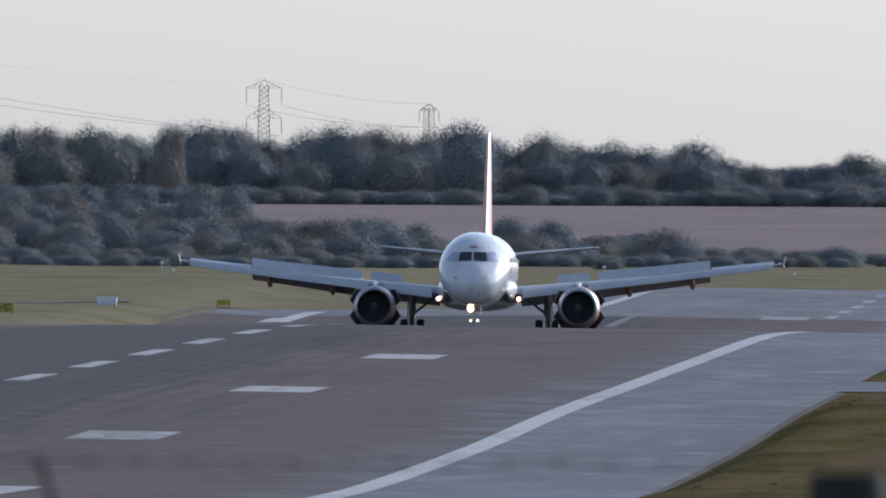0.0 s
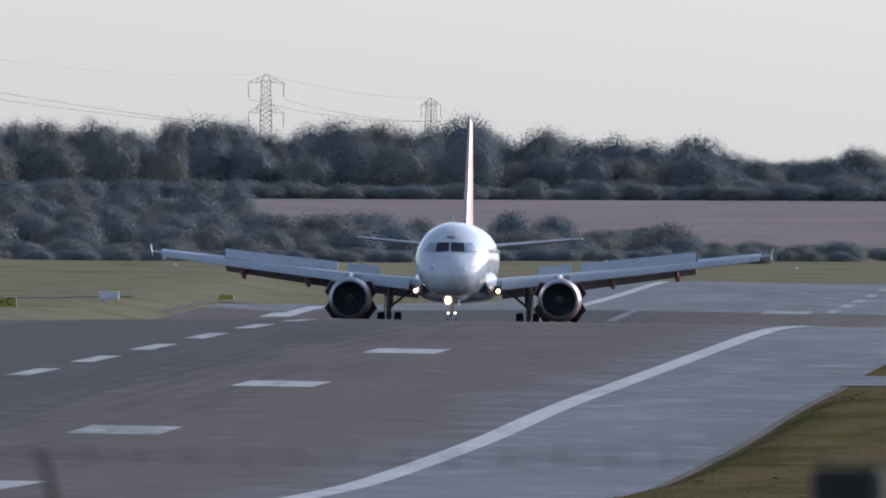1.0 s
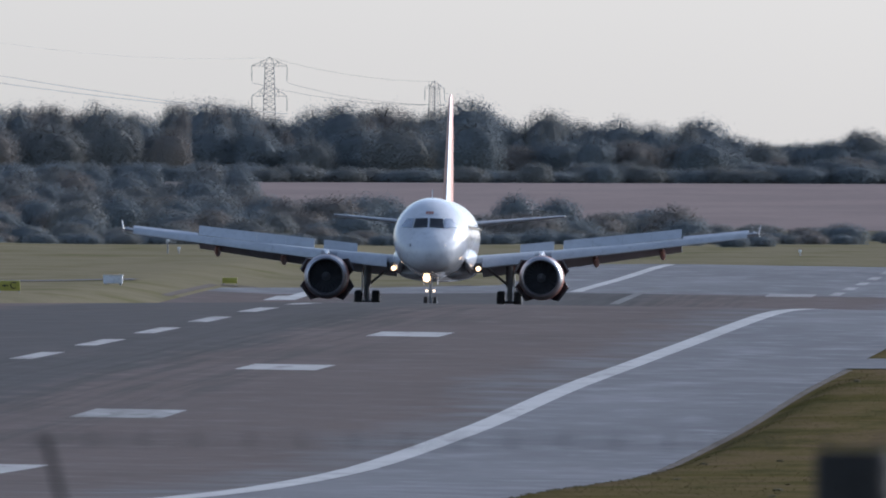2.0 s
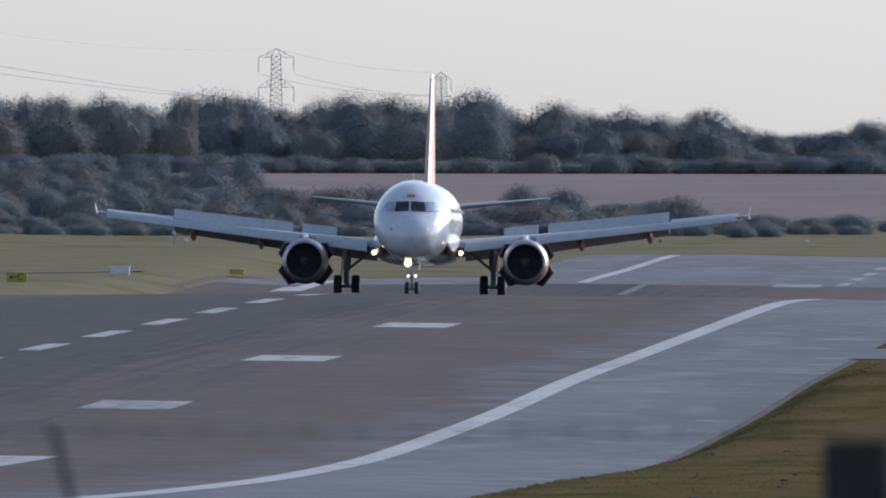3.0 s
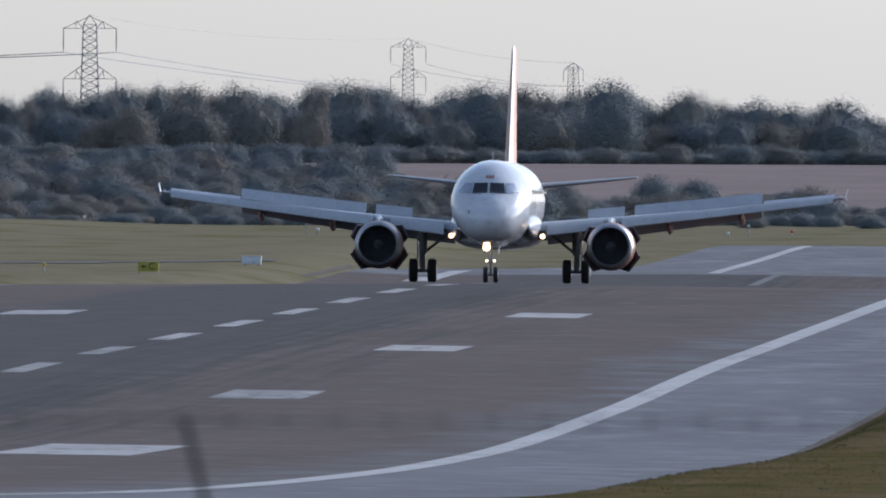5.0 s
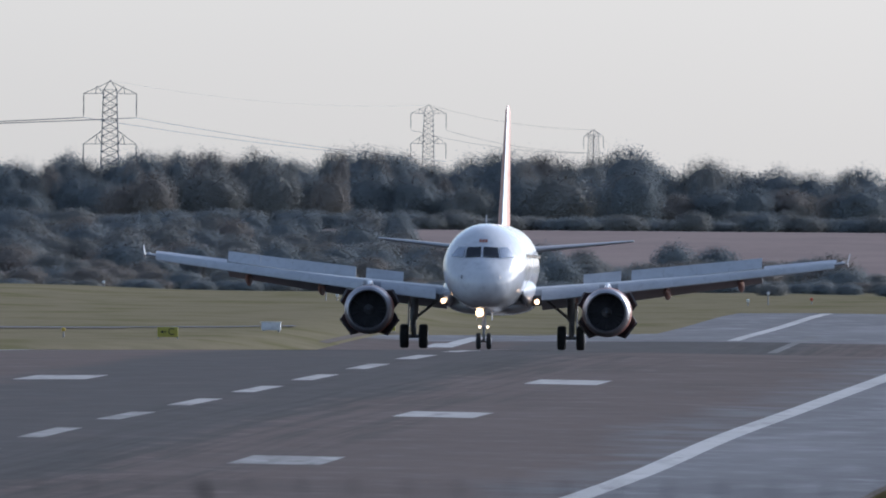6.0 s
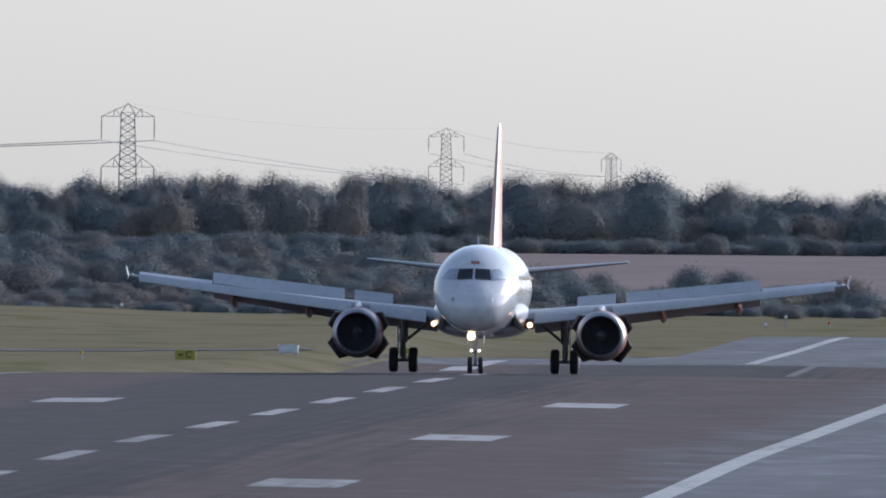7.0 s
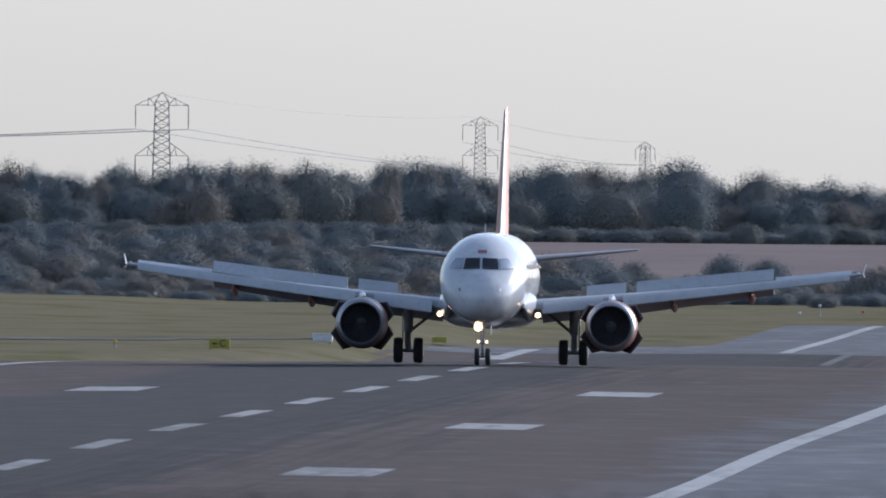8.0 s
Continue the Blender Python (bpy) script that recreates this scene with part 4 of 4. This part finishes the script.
def plant(stock, tone, x, y, top, width, h0, w0):
    z = terrain(x, y)
    pick = [o for k, o in enumerate(stock) if o["label"] in (TREE_LABEL[tone], BUSH_LABEL[tone])]
    sz, sx = max(0.25, (top - z) / h0), max(0.3, width / w0)
    copy_thing(rng.choice(pick), pose(x, y, z - 0.05, 0, 0, rng.uniform(0, 360)) @ Matrix.Diagonal((sx, sx, sz, 1)))


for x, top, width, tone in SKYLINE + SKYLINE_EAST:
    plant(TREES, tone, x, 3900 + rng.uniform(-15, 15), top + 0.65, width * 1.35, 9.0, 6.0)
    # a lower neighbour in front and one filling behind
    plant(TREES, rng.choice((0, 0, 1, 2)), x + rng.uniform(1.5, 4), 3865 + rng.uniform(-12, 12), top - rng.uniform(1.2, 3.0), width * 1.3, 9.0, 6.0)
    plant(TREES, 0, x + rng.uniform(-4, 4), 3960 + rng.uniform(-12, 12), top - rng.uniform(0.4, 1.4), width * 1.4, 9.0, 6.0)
# taller growth closing the gaps between neighbouring crowns
for row in (SKYLINE, SKYLINE_EAST):
    for (x0, t0, w0, k0), (x1, t1, w1, k1) in zip(row, row[1:]):
        if abs(x1 - x0) < 7:
            plant(TREES, rng.choice((0, 0, 1, 2)), (x0 + x1) / 2, 3925 + rng.uniform(-8, 8), min(t0, t1) - rng.uniform(0.2, 0.7), 6.8, 9.0, 6.0)
# slimmer crowns that break up the outline
for row in (SKYLINE, SKYLINE_EAST):
    for x, top, width, tone in row:
        for k in range(2):
            plant(TREES, rng.choice((0, 1, 0, 2)), x + rng.uniform(-3.5, 3.5), 3885 + rng.uniform(-12, 12), top + rng.uniform(-2.0, 0.6), rng.uniform(2.4, 4.0), 9.0, 6.0)
for x, top in ((-79.5, 8.5), (-75.4, 8.4), (-71.0, 8.3)):
    plant(TREES, 0, x, 3930, top, 6.0, 9.0, 6.0)
x = -205.0
while x < -50:
    y = 3820 + rng.uniform(-8, 8)
    plant(BUSHES, rng.choice((0, 0, 1)), x, y, terrain(x, y) + rng.uniform(1.4, 2.6), rng.uniform(4.5, 7), 4.0, 4.6)
    x += rng.uniform(2.2, 3.2)
# scrub on the slope below the wood, thick towards the west, thin before the field
for y, lo, hi, top, tones in ((3420, -178, -119, 5.2, (0, 0, 1)), (3250, -172, -114, 3.9, (0, 1, 1)), (3080, -165, -104, 2.6, (0, 1, 2, 0)), (2900, -157, -98, 1.5, (1, 2, 0)), (2860, -104, -46, 2.5, (0, 1, 0, 2)), (2740, -149, -48, 1.0, (0, 1, 2, 0)), (2640, -142, -52, -0.35, (0, 0, 1))):
    x = lo
    while x < hi:
        yy = y + rng.uniform(-40, 40)
        taper = 0.0 if x < -100 else rng.uniform(0.3, 0.9)
        if x > -62:
            taper += 1.3
        crest = max(terrain(x, yy) + 0.9, top + rng.uniform(-1.1, 1.1) - taper)
        plant(BUSHES, rng.choice(tones), x, yy, crest, min(rng.uniform(3.4, 7.0), 1.7 * (crest - terrain(x, yy)) + 1.2), 4.0, 4.6)
        x += rng.uniform(1.2, 2.2)
for x, top, width in ((-93.5, 3.7, 4.0), (-90.5, 3.2, 3.0), (-81.5, 3.9, 3.8), (-78.5, 3.5, 4.0), (-73, 2.3, 4.5), (-70, 2.5, 5), (-67, 2.1, 4.5), (-60, 1.2, 4), (-54, 0.9, 4)):
    plant(BUSHES, rng.choice((0, 1)), x, 3000 + rng.uniform(-30, 30), top, width * 1.25, 4.0, 4.6)
x = -119.0
while x < -94:
    plant(BUSHES, rng.choice((0, 1, 1, 2)), x, 2990 + rng.uniform(-30, 30), rng.uniform(3.1, 3.8), rng.uniform(4.5, 6.0), 4.0, 4.6)
    x += rng.uniform(1.6, 2.6)

# ================= airfield furniture =================
def build_sign(x, y):
    z = terrain(x, y)
    top = tagged(new("taxiway_sign"), "yellow taxiway sign with black arrow and letter", "sign")
    top.matrix_world = pose(x, y, z)
    bm = bmesh.new()
    box(bm, (0, 0, 0.42), (1.2, 0.18, 0.58), bevel=0.02)
    panel_ob = part("panel", bm, M_SIGN, top, "yellow sign panel")
    for sx in (-0.56, 0.56):
        bm = bmesh.new()
        rod(bm, (sx, 0, -0.1), (sx, 0, 0.2), 0.03)
        part("leg", bm, M_STEEL, top)
    cu = bpy.data.curves.new("letter", "FONT")
    cu.body, cu.size, cu.extrude = "C", 0.56, 0.008
    cu.align_x, cu.align_y = "CENTER", "CENTER"
    cu.materials.append(M_BLACK)
    tx = new("letter", cu)
    tx.parent = top
    tx.matrix_local = pose(0.2, -0.105, 0.42, 90)
    bm = bmesh.new()
    box(bm, (-0.2, -0.1, 0.42), (0.24, 0.02, 0.05))
    bmesh.ops.create_cone(bm, cap_ends=True, segments=3, radius1=0.11, radius2=0.11, depth=0.02, matrix=Matrix.Translation((-0.33, -0.1, 0.42)) @ Matrix.Rotation(radians(90), 4, "X") @ Matrix.Rotation(radians(90), 4, "Z"))
    part("arrow", bm, M_BLACK, top, "black arrow", smooth=False)
    return top


build_sign(-82.7, 1960)


def build_small_sign(x, y):
    top = tagged(new("taxiway_sign"), "small dull yellow sign beside the far runway", "sign")
    top.matrix_world = pose(x, y, terrain(x, y))
    bm = bmesh.new()
    box(bm, (0, 0, 0.30), (0.92, 0.14, 0.34), bevel=0.02)
    part("panel", bm, M_SIGN, top, "dull yellow sign panel")
    for sx in (-0.4, 0.4):
        bm = bmesh.new()
        rod(bm, (sx, 0, -0.1), (sx, 0, 0.18), 0.03)
        part("leg", bm, M_STEEL, top)


build_small_sign(-75.6, 2118)


def build_cabinet(x, y):
    top = tagged(new("equipment_cabinet"), "low white equipment cabinet on the grass", "cabinet")
    top.matrix_world = pose(x, y, terrain(x, y))
    bm = bmesh.new()
    box(bm, (0, 0, 0.28), (1.15, 0.6, 0.46), bevel=0.03)
    part("body", bm, M_BOX, top)
    bm = bmesh.new()
    box(bm, (0, 0, 0.53), (1.25, 0.7, 0.05), bevel=0.012)
    part("lid", bm, M_BOX, top)
    for sx in (-0.45, 0.45):
        bm = bmesh.new()
        box(bm, (sx, 0, 0.0), (0.1, 0.4, 0.14))
        part("foot", bm, M_STEEL, top)


build_cabinet(-79.85, 2040)


def build_light(x, y, h, lamp, label):
    top = tagged(new("edge_light"), label, "light", "airfield lights")
    top.matrix_world = pose(x, y, terrain(x, y) + 0.02)
    bm = bmesh.new()
    rod(bm, (0, 0, -0.05), (0, 0, h), 0.05, 0.04)
    part("stem", bm, M_STEEL, top)
    part("lens", lathe([(h, 0.05), (h + 0.05, 0.11), (h + 0.16, 0.12), (h + 0.22, 0.05)], "z", 12), lamp, top)


M_LENS_W = material("clear_lens", (0.75, 0.76, 0.75), 0.3)
M_LENS_Y = material("yellow_marker", (0.6, 0.42, 0.05), 0.5)
M_LENS_R = material("red_marker", (0.5, 0.08, 0.03), 0.5)
build_light(-89.2, 1970, 0.32, M_LENS_Y, "short yellow edge marker on the grass")
for x, y in ((-62.0, 2473), (-86.9, 2336), (-107.6, 2440), (-47.0, 2492)):
    build_light(x, y, 0.22, M_LENS_W, "small pale approach light on a stem")
for x, y in ((-87.75, 2338), (-60.7, 2480)):
    build_light(x, y, 0.72, M_LENS_W, "pale approach light on a tall stem")
build_light(-57.7, 2488, 0.25, M_LENS_R, "small orange-red marker light on a stem")


# ---- the fence before the camera ----
FENCE_Y = 100.0


def build_fence():
    top = tagged(new("perimeter_fence"), "dark timber post fence with barbed wire", "fence")
    g = terrain(0, FENCE_Y)
    top.matrix_world = pose(0, FENCE_Y, g)
    up = EYE - g
    for x, w, lean in ((-1.725, 0.24, 0.0), (-9.5, 0.17, 0.0), (6.0, 0.17, 0.0)):
        bm = bmesh.new()
        rod(bm, (x, 0, -0.4), (x + lean, 0, up - 0.93), w / 2 + 0.005, w / 2 - 0.005, 12)
        bmesh.ops.bevel(bm, geom=[e for e in bm.edges if all(v.co.z > 0.5 for v in e.verts)], offset=0.012, segments=2, affect="EDGES")
        part("post", bm, M_POST, top, "dark weathered timber post")
    bm = bmesh.new()
    rod(bm, (-4.11, 0.05, up - 0.9), (-3.82, 0.05, up - 2.1), 0.012, 0.012, 8)
    rod(bm, (-3.82, 0.05, up - 2.1), (-3.72, 0.05, -0.3), 0.012, 0.012, 8)
    part("stay", bm, M_POST, top, "thin leaning dark stay")
    for dz in (0.905, 1.35):
        bm = bmesh.new()
        rod(bm, (-9.5, -0.02, up - dz), (6.0, -0.02, up - dz), 0.0016, 0.0016, 5)
        x = -9.4
        while x < 5.9:
            for a in (0.6, 2.2):
                d = Vector((0.2, math.cos(a), math.sin(a))) * 0.014
                c = Vector((x, -0.02, up - dz))
                rod(bm, c - d, c + d, 0.004, 0.002, 4)
            rod(bm, (x - 0.012, -0.02, up - dz), (x + 0.012, -0.02, up - dz), 0.0065, 0.0065, 6)
            x += 0.155
        tagged(part("barbed_wire", bm, M_POST, top, "strand of barbed wire"), kind="stuff")


build_fence()


def build_clumps():
    """Coarse dark tufts and clods on the near verge."""
    rng = random.Random(8)
    bm = bmesh.new()
    for i in range(22):
        x, y = rng.uniform(-21.5, -8), rng.uniform(720, 1270)
        r = rng.uniform(0.05, 0.13)
        m4 = Matrix.Translation((x, y, terrain(x, y) + r * 0.1)) @ Matrix.Diagonal((rng.uniform(0.8, 2.2), rng.uniform(1, 3), rng.uniform(0.35, 0.7), 1))
        out = bmesh.ops.create_icosphere(bm, subdivisions=1, radius=r, matrix=m4)
        for v in out["verts"]:
            v.co += Vector((rng.uniform(-1, 1), rng.uniform(-1, 1), rng.uniform(-1, 1))) * r * 0.22
    tagged(part("grass_clumps", bm, M_CLUMP, None, "dark tufts and clods in the verge grass"), category="grass", kind="stuff")


M_CLUMP = material("rough_tuft", (0.10, 0.085, 0.04), 0.95, other=(0.06, 0.05, 0.03), scale=2, fine=9, spec=0.1, bump=0.6)
build_clumps()


M_BLADE = leaf_material("grass_blades", (0.092, 0.076, 0.026), (0.112, 0.088, 0.034))


def build_turf(seed, count, x0, x1, y0, y1, tall, edge):
    """Loose tufts of blades standing on the ground; edge: how far they crowd towards x0."""
    rng = random.Random(seed)
    verts, faces = [], []
    for i in range(count):
        x, y = x0 + (x1 - x0) * rng.random() ** edge, rng.uniform(y0, y1)
        z = terrain(x, y) - 0.01
        for k in range(3):
            a, w, h = rng.uniform(-0.6, 0.6), tall * rng.uniform(0.25, 0.6), tall * rng.uniform(0.5, 1.2)
            dx, dy = w * math.cos(a), w * math.sin(a)
            ox, oy = rng.uniform(-1, 1) * tall, rng.uniform(-1, 1) * tall
            n = len(verts)
            verts += [(x + ox - dx, y + oy - dy, z), (x + ox + dx, y + oy + dy, z), (x + ox + rng.uniform(-1, 1) * w, y + oy, z + h)]
            faces.append((n, n + 1, n + 2))
    me = bpy.data.meshes.new("turf")
    me.from_pydata(verts, [], faces)
    me.materials.append(M_BLADE)
    return tagged(new("turf", me), "short tufted olive and straw grass", "grass", kind="stuff")


build_turf(21, 5000, -22.3, -15.0, 640, 1273, 0.035, 2.2)


# ================= movement =================
def motions():
    """The landing run: braking along the centreline, over the crest of the runway."""
    rows = []
    for i in range(17):
        t = i * 0.5
        crab = float(np.interp(t, (0, 1, 2, 3, 4, 5, 6, 7, 8), (0.05, 0.4, 0.46, 0.4, 0.5, 0.44, 0.32, 0.2, 0.05)))
        side = float(np.interp(t, (0, 1.5, 3, 4, 5, 6, 7, 8), (-0.60, -0.43, -0.385, -0.33, -0.32, -0.29, -0.23, -0.22)))
        lean = float(np.interp(t, (0, 1.5, 8), (0.05, 0.25, 0.35)))
        nose = 1889.0 - (50.0 * t - 0.815 * t * t)
        za, zb = terrain(AXIS, nose + 5.07) + 0.03, terrain(AXIS, nose + 16.1) + 0.03
        pitch = math.degrees(math.atan2(zb - za, 11.03)) - 0.2 * max(0.0, 1 - t)
        z0 = zb - 16.1 * math.tan(radians(pitch))
        rows.append((t, pose(AXIS + side - 16.1 * math.sin(radians(crab)), nose, z0, pitch, lean, -crab)))
    walk(jet, rows)


motions()
